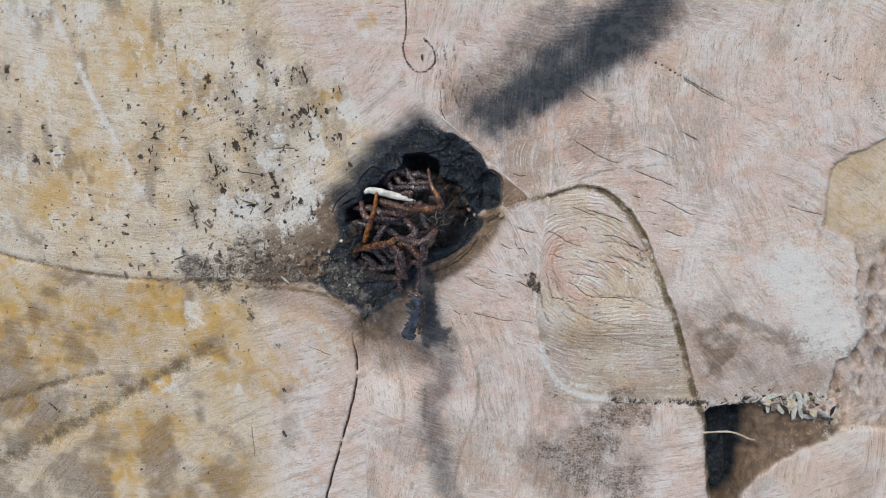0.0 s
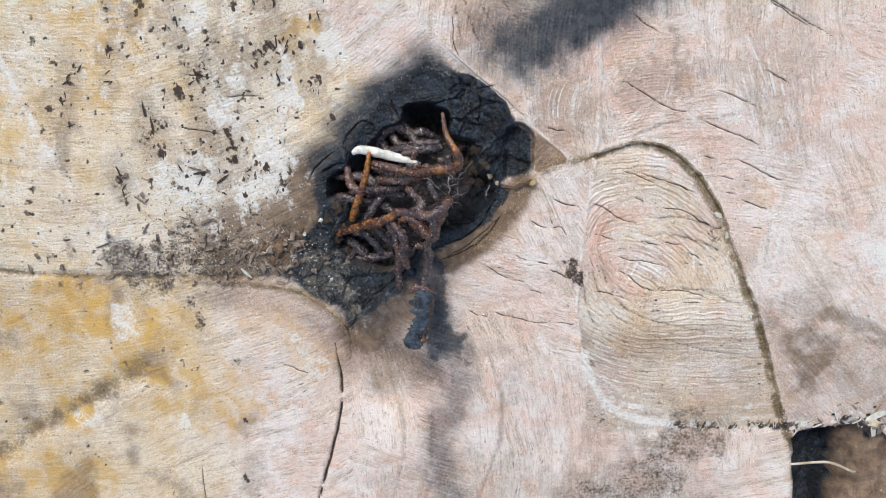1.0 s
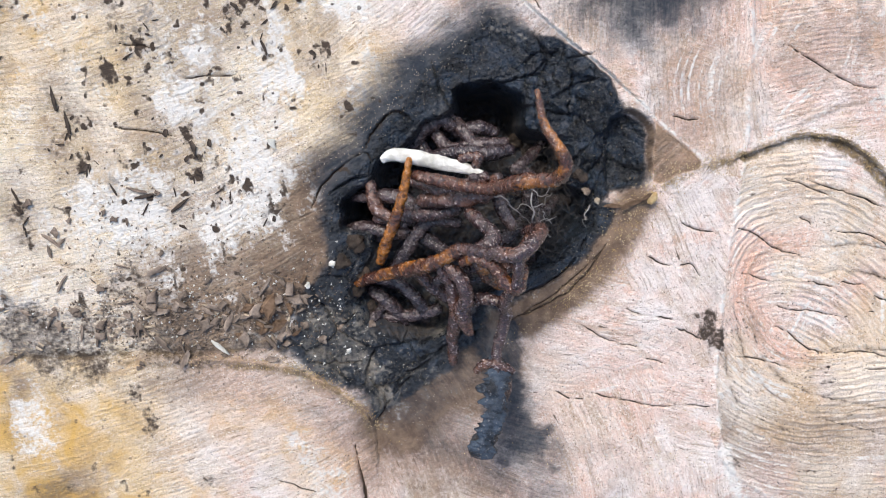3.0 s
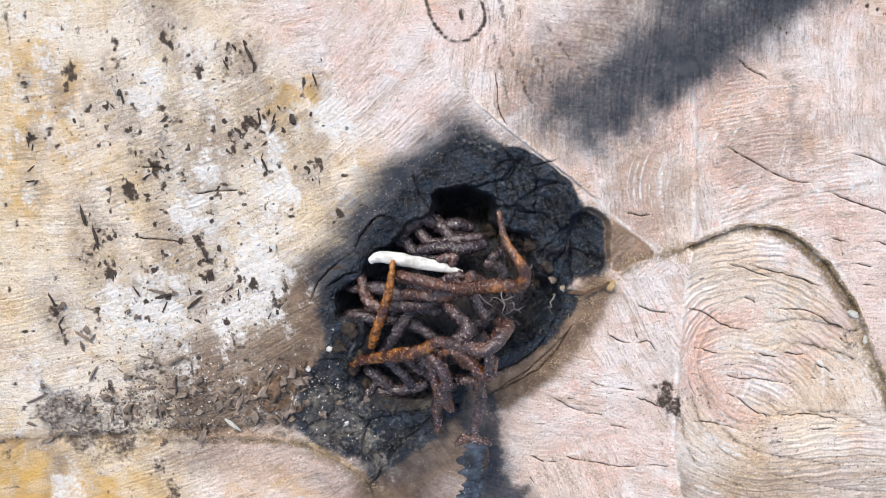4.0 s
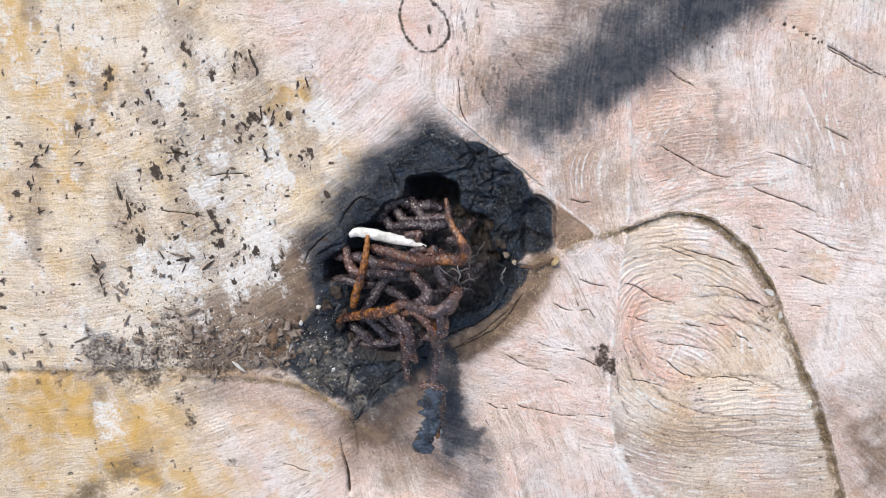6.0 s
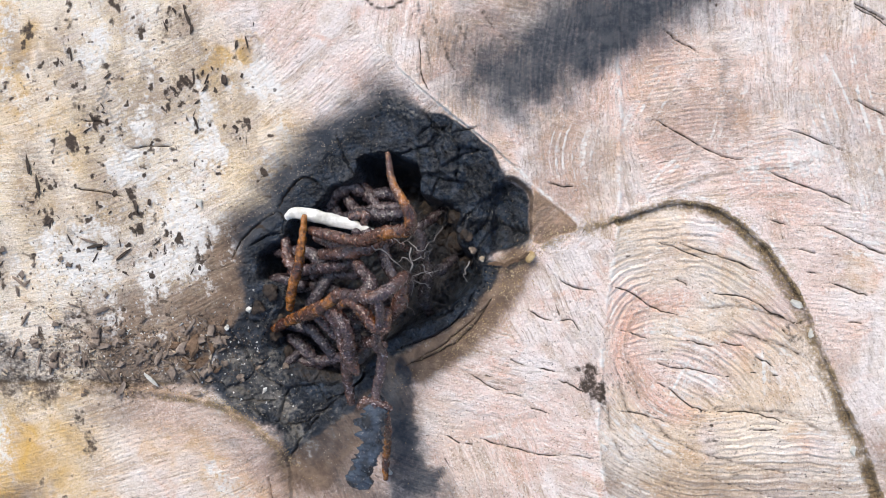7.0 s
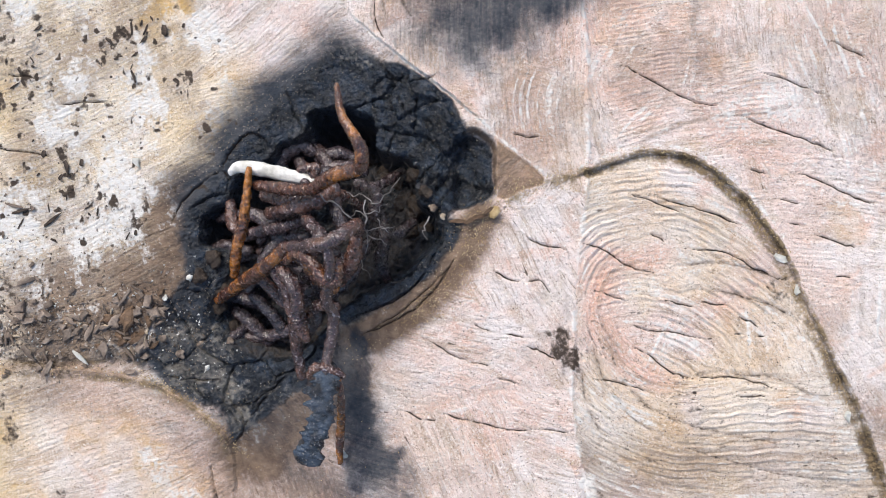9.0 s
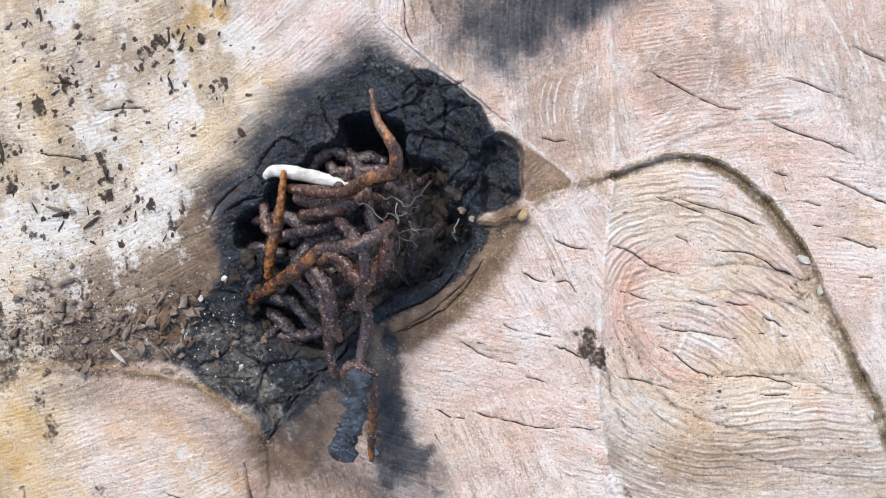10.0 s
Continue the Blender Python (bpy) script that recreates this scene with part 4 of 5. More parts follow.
        quads = np.stack([n[:-1, :-1].ravel(), n[:-1, 1:].ravel(), n[1:, 1:].ravel(), n[1:, :-1].ravel()], 1)
        quads = quads[keep[quads].all(1)]
        owner = np.zeros(len(x), np.int8)
        idx, d = self.area(RIM, 6, 0.7)
        owner[idx[d > 0]] = 1
        idx, d = self.area(HOLEB, 6, 1.2)
        owner[idx[d > 1]] = 2
        idx, d, side, _ = self.line(EDGE, 260, 1.6)
        owner[idx[(side > 0) & (d > 2) & (y[idx] > -128) & (owner[idx] == 0)]] = 3
        who = owner[quads[:, 0]]
        colours = {"stains": np.clip(np.stack([m[c] for c in ("stain", "brown", "yellow", "white")], 1), 0, 1),
                   "soils": np.clip(np.stack([m[c] for c in ("dark", "moss", "pink", "black")], 1), 0, 1)}
        colours["tints"] = np.clip(np.stack([m["peach"], 0 * x, 0 * x, 1 + 0 * x], 1), 0, 1)
        for k, (name, label) in enumerate((("sawn_face", "pale pinkish sawn wood with saw marks and mould"), ("rotten_hollow", "blackened crumbling rotten hollow"),
                                           ("knot_hole", "small brown hole at a broken seam"), ("broken_edge", "brown torn lower edge"))):
            self.piece(stump, name, label, v, quads[who == k], colours)

    def piece(self, stump, name, label, v, quads, colours):
        used = np.unique(quads)
        remap = np.zeros(len(self.x), np.int64)
        remap[used] = np.arange(len(used))
        local = remap[quads]
        me = bpy.data.meshes.new(name)
        me.vertices.add(len(used))
        me.vertices.foreach_set("co", v[used].ravel())
        me.loops.add(local.size)
        me.loops.foreach_set("vertex_index", local.ravel().astype(np.int32))
        me.polygons.add(len(local))
        me.polygons.foreach_set("loop_start", np.arange(0, local.size, 4, dtype=np.int32))
        me.polygons.foreach_set("use_smooth", np.ones(len(local), bool))
        me.update(calc_edges=True)
        for tag, values in colours.items():
            me.attributes.new(tag, "FLOAT_COLOR", "POINT").data.foreach_set("color", values[used].ravel())
        side = np.repeat(self.region[quads[:, 0]], 4)
        corner = quads.ravel()
        for tag, field in (("saw", self.saw), ("cross", self.cross)):
            me.attributes.new(tag, "FLOAT_VECTOR", "CORNER").data.foreach_set("vector", field[side, corner].astype(np.float32).ravel())
        me.materials.append(WOOD)
        ob = new(name, me)
        ob.parent = stump
        tagged(ob, label)

    def height(self, px, py):
        """Height of the finished face at a place, in mm."""
        gx, gy = self.x[:self.nx], self.y[::self.nx]
        i, j = np.searchsorted(gx, px), np.searchsorted(gy, py)
        return float(self.z[j * self.nx + i])


# ---- ground and stump ----
def ground():
    verts, faces = [(0, 0, -0.42)], []
    radii = [0.3, 0.5, 0.8, 1.2, 2, 4, 8, 20, 60, 200, 600]
    for r in radii:
        for a in range(48):
            t = a * math.tau / 48
            verts.append((r * math.cos(t), r * math.sin(t), -0.42 + 0.03 * min(r, 4) * (noise.noise(Vector((r * math.cos(t), r * math.sin(t), 0))))))
    for a in range(48):
        faces.append((0, 1 + a, 1 + (a + 1) % 48))
        for k in range(len(radii) - 1):
            p, q = 1 + k * 48, 1 + (k + 1) * 48
            faces.append((p + a, q + a, q + (a + 1) % 48, p + (a + 1) % 48))
    tagged(link("ground", verts, faces, SOIL), "bare brown soil round the stump", "ground", kind="structure")


ground()
stump = tagged(new("tree_stump"), "broad sawn tree stump with a dark rotten hollow in its face", "tree stump")
face = Face()
face.build(stump)


def bark_ring():
    verts, faces, n = [], [], 720
    depth = [0.0, 0.02, 0.06, 0.12, 0.2, 0.3, 0.42, 0.5]
    for k, dz in enumerate(depth):
        for a in range(n):
            t = a * math.tau / n
            flare = 1 + 0.25 * max(0, dz - 0.1) ** 1.4
            fissure = 0.012 * abs(noise.noise(Vector((60 * math.cos(t), 60 * math.sin(t), dz * 9)))) + 0.006 * noise.noise(Vector((14 * math.cos(t), 14 * math.sin(t), dz * 30)))
            r = (float(outline(np.array(t))) / 1000 + (0.010 if k else -0.006)) * flare + (fissure if k else 0)
            x, y = r * math.cos(t), r * math.sin(t)
            verts.append((x, y, level(x * 1000, y * 1000) / 1000 + (0.001 if k == 0 else -dz + 0.016)))
    for k in range(len(depth) - 1):
        for a in range(n):
            b = (a + 1) % n
            faces.append((k * n + a, (k + 1) * n + a, (k + 1) * n + b, k * n + b))
    link("bark", verts, faces, BARK, stump, "grey-brown fissured bark")


bark_ring()


# ---- things in and round the hollow ----
def tube(points, radii, sides=12, steps=6, rough=0.10, seed=0, flat=1.0):
    """Vertices and faces of a knobbly round limb through points (mm) with closed, rounded ends."""
    path = curve_points(points, steps)
    rad = np.interp(np.linspace(0, 1, len(path)), np.linspace(0, 1, len(radii)), radii)
    tangent = np.gradient(path, axis=0)
    first, last = tangent[0] / np.linalg.norm(tangent[0]), tangent[-1] / np.linalg.norm(tangent[-1])
    head = [path[0] - first * rad[0] * k for k in (0.85, 0.55)]
    tail = [path[-1] + last * rad[-1] * k for k in (0.55, 0.85)]
    path = np.vstack([head, path, tail])
    rad = np.concatenate([[rad[0] * 0.45, rad[0] * 0.82], rad, [rad[-1] * 0.82, rad[-1] * 0.45]])
    tangent = np.gradient(path, axis=0)
    verts, faces = [], []
    up = Vector((0.3, 0.2, 1.0))
    for i, p in enumerate(path):
        t = Vector(tangent[i]).normalized()
        a = t.cross(up)
        a = a.normalized() if a.length > 0.05 else t.orthogonal().normalized()
        b = a.cross(t)
        for s in range(sides):
            w = s * math.tau / sides
            way = a * math.cos(w) + b * math.sin(w) * flat
            place = Vector(p) * 0.35 + way * 0.8
            knob = 1 + rough * 2.2 * noise.noise(place + Vector((seed * 3.7, 0, 0))) + rough * 1.9 * noise.noise(place * 2.6 + Vector((0, seed * 2.9, 0)))
            verts.append(tuple((Vector(p) + way * rad[i] * knob) / 1000))
    for i in range(len(path) - 1):
        for s in range(sides):
            r = (s + 1) % sides
            faces.append((i * sides + s, i * sides + r, (i + 1) * sides + r, (i + 1) * sides + s))
    faces.append(tuple(reversed(range(sides))))
    faces.append(tuple(range((len(path) - 1) * sides, len(path) * sides)))
    return verts, faces


LABELS = {"rust_root": "rust-orange knobbly root twisting out of the rotten hollow",
          "umber_root": "dark reddish-brown root in the tangle filling the hollow",
          "plum_root": "dull purple-brown root deep in the rotten hollow"}


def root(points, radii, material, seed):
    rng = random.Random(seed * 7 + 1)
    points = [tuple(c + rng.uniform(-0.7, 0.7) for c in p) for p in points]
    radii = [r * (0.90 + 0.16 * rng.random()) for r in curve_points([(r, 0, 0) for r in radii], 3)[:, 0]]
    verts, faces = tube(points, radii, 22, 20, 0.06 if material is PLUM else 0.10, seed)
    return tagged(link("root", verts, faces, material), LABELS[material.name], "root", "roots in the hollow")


root([(5, 91, 45), (7, 80, 47), (11, 72, 49), (14, 66, 46), (10, 63, 40), (-1, 62, 32), (-12, 60, 22), (-26, 61, 12), (-38, 65, 6)], (1.0, 1.9, 2.6, 2.7, 2.4, 2.2), RUST, 0)
root([(-40, 70, 10), (-43, 61, 6), (-47, 50, 0), (-51, 39, -5), (-54, 30, -12)], (1.4, 2.0, 2.3, 2.0), RUST, 1)
root([(-65, 22, -21), (-48, 26, -5), (-34, 31, 10), (-23, 38, 20)], (2.3, 2.7, 2.8, 2.3), RUST, 2)
root([(-23, 38, 20), (-12, 37, 30), (-2, 37, 35), (7, 43, 28), (3, 42, 10)], (2.3, 2.7, 2.8, 2.3), UMBER, 3)
root([(-36, 55, -5), (-23, 55, 5), (-11, 57, 10), (-8, 62, 4)], (2.7, 3.2, 3.4, 2.7), UMBER, 4)
root([(-2, 37, 35), (-3, 27, 30), (-6, 17, 20), (-6, 11, 12), (-9, -2, 8), (-11, -11, 10)], (1.9, 2.2, 2.3, 1.9), UMBER, 5)
root([(-21, 37, 18), (-15, 31, 16), (-11, 25, 10), (-7, 22, 6)], (2.2, 2.6, 2.7, 2.2), RUST, 6)
root([(-30, 30, 10), (-26, 23, 6), (-24, 12, 2), (-25, 5, -4), (-27, -2, -8), (-27, -12, -14)], (2.0, 2.4, 2.5, 2.0), UMBER, 7)
root([(-59, 16, -28), (-53, 10, -28), (-47, 2, -32)], (2.7, 3.2, 3.4, 2.7), PLUM, 8)
root([(-50, 22, -22), (-41, 13, -24), (-38, 3, -30)], (2.3, 2.7, 2.8, 2.3), PLUM, 9)
root([(-69, 1, -24), (-61, 4, -26), (-55, 10, -28)], (2.0, 2.4, 2.5, 2.0), PLUM, 10)
root([(-58, 62, -16), (-56, 53, -14), (-50, 49, -12)], (2.3, 2.7, 2.8, 2.3), UMBER, 11)
root([(-55, 47, -18), (-40, 49, -10), (-25, 50, -4), (-22, 54, -8)], (2.4, 2.8, 2.9, 2.4), UMBER, 12)
root([(-18, 50, 6), (-10, 41, 14), (-16, 35, 14), (-25, 33, 4)], (2.5, 3.0, 3.2, 2.5), UMBER, 13)
root([(-7, 63, 4), (-6, 53, 4), (-2, 44, 6)], (2.4, 2.8, 2.9, 2.4), PLUM, 14)
root([(-34, 86, -27), (-26, 75, -23), (-13, 76, -21), (-3, 77, -23)], (2.4, 2.8, 2.9, 2.4), PLUM, 15)
root([(-39, 87, -29), (-34, 73, -25), (-23, 68, -23)], (2.4, 2.8, 2.9, 2.4), PLUM, 16)
root([(4, 41, 14), (0, 32, 6), (-7, 25, -4)], (2.5, 3.0, 3.2, 2.5), UMBER, 17)
root([(-21, 18, -6), (-18, 12, -10), (-25, 5, -16)], (2.0, 2.4, 2.5, 2.0), PLUM, 18)
root([(-41, 28, -8), (-34, 19, -12), (-23, 12, -14)], (2.2, 2.6, 2.7, 2.2), UMBER, 19)
root([(-64, 37, -28), (-52, 40, -24), (-39, 40, -20), (-27, 32, -18)], (2.5, 3.0, 3.2, 2.5), PLUM, 20)
root([(-44, 45, -16), (-37, 52, -14), (-33, 59, -12)], (2.4, 2.8, 2.9, 2.4), PLUM, 21)
root([(-8, 37, 0), (-17, 26, -8), (-29, 20, -18)], (2.4, 2.8, 2.9, 2.4), PLUM, 22)
root([(-2, 31, -14), (-15, 22, -18), (-26, 25, -22)], (2.7, 3.2, 3.4, 2.7), PLUM, 23)
root([(-74, 15, -34), (-62, 22, -30), (-49, 19, -30)], (2.5, 3.0, 3.2, 2.5), PLUM, 24)
root([(-16, 63, 14), (-10, 58, 10), (-5, 60, 0), (0, 57, -10)], (1.9, 2.2, 2.3, 1.9), UMBER, 25)
root([(8, 56, -16), (9, 44, -14), (6, 34, -20), (8, 26, -28)], (2.4, 3.0, 2.8, 2.2), PLUM, 44)
root([(20, 52, -30), (12, 46, -26), (4, 48, -24)], (2.0, 2.6, 2.2), PLUM, 45)
root([(14, 76, -34), (8, 70, -28), (2, 66, -22)], (2.0, 2.6, 2.2), PLUM, 46)
root([(-5, -10, 9), (-5, -19, 4), (-9, -31, -10), (-12, -41, -18), (-13, -49, -24)], (1.3, 1.6, 1.7, 1.2), RUST, 26)
root([(-18, -11, 6), (-14, -8, 9), (-9, -8, 10), (-4, -11, 8)], (1.5, 1.9, 1.9, 1.5), UMBER, 41)
root([(-22, 33, 20), (-16, 34, 25), (-10, 31, 28), (-6, 25, 27), (-2, 24, 26), (-1, 31, 28)], (1.8, 2.4, 2.6, 2.2), RUST, 42)
root([(-28, 31, 12), (-22, 25, 14), (-20, 18, 11), (-22, 11, 6), (-20, 4, 2)], (2.2, 2.9, 2.6, 3.4, 2.2), UMBER, 43)
root([(-20, 70, 4), (-14, 71, 4), (-17, 64, 2)], (1.7, 2.0, 2.1, 1.7), UMBER, 27)
root([(5, 46, -20), (-2, 39, -18), (-13, 34, -20)], (2.5, 3.0, 3.2, 2.5), PLUM, 28)
root([(-23, 46, -10), (-34, 46, -14), (-44, 35, -16), (-50, 26, -18)], (2.5, 3.0, 3.2, 2.5), PLUM, 29)
root([(-40, 76, -25), (-36, 83, -23), (-29, 87, -23), (-24, 85, -25)], (2.7, 3.2, 3.4, 2.7), PLUM, 30)
root([(-30, 73, -23), (-20, 74, -19), (-9, 72, -17), (0, 74, -21)], (2.5, 3.0, 3.2, 2.5), PLUM, 31)
root([(-22, 82, -27), (-14, 83, -25), (-7, 81, -27)], (2.5, 3.0, 3.2, 2.5), PLUM, 32)
root([(-12, 71, -19), (-18, 80, -23), (-25, 89, -29)], (2.4, 2.8, 2.9, 2.4), PLUM, 33)
root([(-64, 56, -22), (-55, 57, -18), (-44, 55, -14), (-37, 47, -14)], (2.5, 3.0, 3.2, 2.5), PLUM, 34)
root([(-70, 42, -24), (-61, 44, -20), (-50, 41, -18)], (2.4, 2.8, 2.9, 2.4), PLUM, 35)
root([(-62, 7, -30), (-54, 4, -30), (-42, 6, -28), (-32, 8, -24)], (2.4, 2.8, 2.9, 2.4), PLUM, 36)
root([(-31, 22, -6), (-23, 26, 0), (-14, 30, 6)], (2.2, 2.6, 2.7, 2.2), UMBER, 37)
root([(-21, 12, -4), (-14, 16, 2), (-7, 15, 6)], (2.0, 2.4, 2.5, 2.0), UMBER, 38)
root([(1, 66, -6), (7, 62, -10), (5, 52, -12)], (2.4, 2.8, 2.9, 2.4), PLUM, 39)
root([(-39, 63, -6), (-29, 58, 0), (-19, 60, 4), (-12, 64, 8)], (2.2, 2.6, 2.7, 2.2), UMBER, 40)



def shell(points, radii, spread, thick, seed):
    """A curled strip of husk: part of a tube, with thickness."""
    path = curve_points(points, 8)
    rad = np.interp(np.linspace(0, 1, len(path)), np.linspace(0, 1, len(radii)), radii)
    tangent = np.gradient(path, axis=0)
    verts, faces, n = [], [], 11
    for i, p in enumerate(path):
        t = Vector(tangent[i]).normalized()
        side = t.cross(Vector((0, 0, 1))).normalized()
        up = side.cross(t)
        for layer in (0, 1):
            for s in range(n):
                w = radians(90 - spread / 2 + spread * s / (n - 1)) + 0.15 * noise.noise(Vector(p) * 0.2)
                r = rad[i] * (1 + 0.12 * noise.noise(Vector((i * 0.35, s * 0.5, seed))) + 0.08 * noise.noise(Vector((i * 0.9, s * 1.1, seed)))) - layer * thick
                verts.append(tuple((Vector(p) + (side * math.cos(w) + up * math.sin(w) * 0.8) * r) / 1000))
    for i in range(len(path) - 1):
        a, b = i * 2 * n, (i + 1) * 2 * n
        for s in range(n - 1):
            faces.append((a + s, b + s, b + s + 1, a + s + 1))
            faces.append((a + n + s, a + n + s + 1, b + n + s + 1, b + n + s))
        faces.append((a, a + n, b + n, b))
        faces.append((a + n - 1, b + n - 1, b + 2 * n - 1, a + 2 * n - 1))
    for e in (0, (len(path) - 1) * 2 * n):
        for s in range(n - 1):
            faces.append((e + s, e + s + 1, e + n + s + 1, e + n + s))
    return verts, faces


v, f = shell([(-51, 71, 2), (-47, 72.8, 4), (-40, 72, 5), (-30, 69.5, 5), (-20, 67, 4), (-11, 64, 3.5)], (1.4, 2.5, 2.9, 2.9, 2.3, 0.9), 170, 0.6, 4)
tagged(link("husk", v, f, BONE), "curled strip of bleached white husk lying on the tangled roots", "husk")

v, f = tube([(-10, -9, 9), (-10, -16, 12), (-11, -27, 13), (-14, -36, 13), (-16, -41, 12)], (4.6, 6.0, 4.6, 4.0, 4.6), 32, 18, 0.24, 12, 0.36)
tagged(link("shrivelled_stalk", v, f, SLATE), "shrivelled blue-grey stalk hanging over the lip of the hollow", "stalk")
v, f = tube([(-20, -43, 12), (-19, -38, 12), (-16, -33, 12)], (0.8, 2.0, 0.9), 10, 6, 0.2, 5, 0.3)
tagged(link("dead_leaf", v, f, CHARRED), "small curled black dead leaf stuck beside the stalk", "leaf")

for points, r in (([(-10, 58, 14), (-4, 54, 9), (2, 48, 5), (7, 43, 3)], 0.45), ([(6, 56, 6), (6, 47, 6), (5, 37, 1)], 0.55), ([(20, 66, 2), (15, 60, 4), (11, 56, 3)], 0.4),
                  ([(6, 52, 6), (10, 53, 4), (14, 56, 1)], 0.35), ([(6, 45, 5), (10, 46, 3), (14, 45, -1)], 0.35), ([(-1, 44, 8), (3, 40, 2), (1, 33, -6), (4, 28, -10)], 0.4),
                  ([(30, 50, -6), (27, 46, -6), (28, 42, -8)], 0.5), ([(6, 50, 6), (2, 52, 5), (-1, 50, 4)], 0.35), ([(6, 42, 5), (11, 41, 3), (13, 38, 0)], 0.35),
                  ([(3, 60, 2), (7, 57, 5), (11, 55, 4)], 0.4), ([(-2, 61, 3), (2, 59, 4), (5, 62, 2)], 0.35), ([(10, 50, 2), (12, 46, 1), (16, 47, -2)], 0.35)):
    jolt = random.Random(int(points[0][0] * 7 + points[0][1]))
    points = [tuple(c + jolt.uniform(-0.9, 0.9) for c in p) for p in curve_points(points, 3)]
    v, f = tube(points, (r * 0.55, r * 0.5, r * 0.28), 6, 4, 0.3, 3)
    tagged(link("rootlet", v, f, GREYROOT), "thin pale grey rootlet across the dark hollow", "rootlet", "pale rootlets")


def many_tubes(name, strands, sides, material, label):
    verts, faces = [], []
    for points, r in strands:
        path = curve_points(points, 4)
        base = len(verts)
        tangent = np.gradient(path, axis=0)
        for i, p in enumerate(path):
            t = Vector(tangent[i]).normalized()
            a = t.orthogonal().normalized()
            b = t.cross(a)
            for s in range(sides):
                w = s * math.tau / sides
                verts.append(tuple((Vector(p) + (a * math.cos(w) + b * math.sin(w)) * r) / 1000))
        for i in range(len(path) - 1):
            for s in range(sides):
                faces.append((base + i * sides + s, base + i * sides + (s + 1) % sides, base + (i + 1) * sides + (s + 1) % sides, base + (i + 1) * sides + s))
    return tagged(link(name, verts, faces, material), label, "fine roots", kind="stuff")


def hair_strands():
    rng = random.Random(5)
    strands = []
    for cx, cy, cz, spread, count, length in ((2, 60, -1, 4, 70, 7), (12, 42, -12, 5, 80, 9), (8, 50, -8, 6, 70, 8), (18, 58, -18, 7, 40, 9), (4, 34, -14, 6, 40, 8), (14, 68, -22, 6, 30, 8)):
        for _ in range(count):
            p = Vector((cx + rng.gauss(0, spread), cy + rng.gauss(0, spread), cz + rng.gauss(0, 2.5)))
            way = Vector((rng.gauss(0, 1), rng.gauss(0, 1), rng.gauss(0, 0.5))).normalized()
            pts = [tuple(p)]
            for _ in range(4):
                way = (way + Vector((rng.gauss(0, 0.5), rng.gauss(0, 0.5), rng.gauss(0, 0.3)))).normalized()
                p = p + way * length * rng.uniform(0.12, 0.4)
                pts.append(tuple(p))
            strands.append((pts, rng.uniform(0.08, 0.17)))
    return strands


many_tubes("fine_roots", hair_strands(), 4, HAIR, "mat of hair-thin grey roots among the thicker roots")


# ---- loose bits ----
def flake_mesh(name, length, width, thick, seed, material, lumps=0.38):
    """A split flake or crumb: a bevelled, uneven sliver (mm)."""
    rng = random.Random(seed)
    bm = bmesh.new()
    n = 7
    rings = []
    for layer, (shrink, h) in enumerate(((0.75, 0.0), (1.0, 0.35), (0.92, 0.8), (0.6, 1.0))):
        ring = []
        for s in range(n):
            w = s * math.tau / n
            rng2 = random.Random(seed * 97 + s)
            out = 1 + lumps * rng2.uniform(-1, 1)
            ring.append(bm.verts.new((length / 2 * math.cos(w) * out * shrink / 1000, width / 2 * math.sin(w) * out * shrink / 1000, (h + rng.uniform(-0.12, 0.12)) * thick / 1000)))
        rings.append(ring)
    for a, b in zip(rings[:-1], rings[1:]):
        for s in range(n):
            bm.faces.new((a[s], a[(s + 1) % n], b[(s + 1) % n], b[s]))
    bm.faces.new(list(reversed(rings[0])))
    bm.faces.new(rings[-1])
    me = bpy.data.meshes.new(name)
    bm.to_mesh(me)
    bm.free()
    me.materials.append(material)
    return me


def lay(name, me, x, y, turn, size=1.0, lift=0.0, tilt=0.0):
    ob = new(name, me)
    ob.matrix_world = pose(x / 1000, y / 1000, (face.height(x, y) + lift) / 1000, tilt, tilt * 0.6, turn) @ Matrix.Scale(size, 4)
    return ob


def honey_chip():
    chip = tagged(new("wood_chip_cluster"), "splintered honey-coloured sliver of wood on the hollow's rim", "wood chip")
    chip.matrix_world = pose(0.046, 0.0505, (face.height(46, 48) + 1.5) / 1000, 4, -3, 6)
    for k, (dx, dy, l, w, t, a) in enumerate(((-5, -0.3, 10, 2.0, 0.8, -8), (3, 0.2, 12, 2.6, 0.9, 5), (10, 0.6, 6, 4.6, 1.6, 50), (-1, -1.2, 7, 1.4, 0.7, 12), (7, 1.6, 6, 2.0, 0.8, 28))):
        part = new("splinter", flake_mesh("splinter", l, w, t, 60 + k, HONEY if k == 2 else TAWNY))
        part.parent = chip
        part.matrix_basis = pose(dx / 1000, dy / 1000, 0.0006 * k, 0, 0, a)


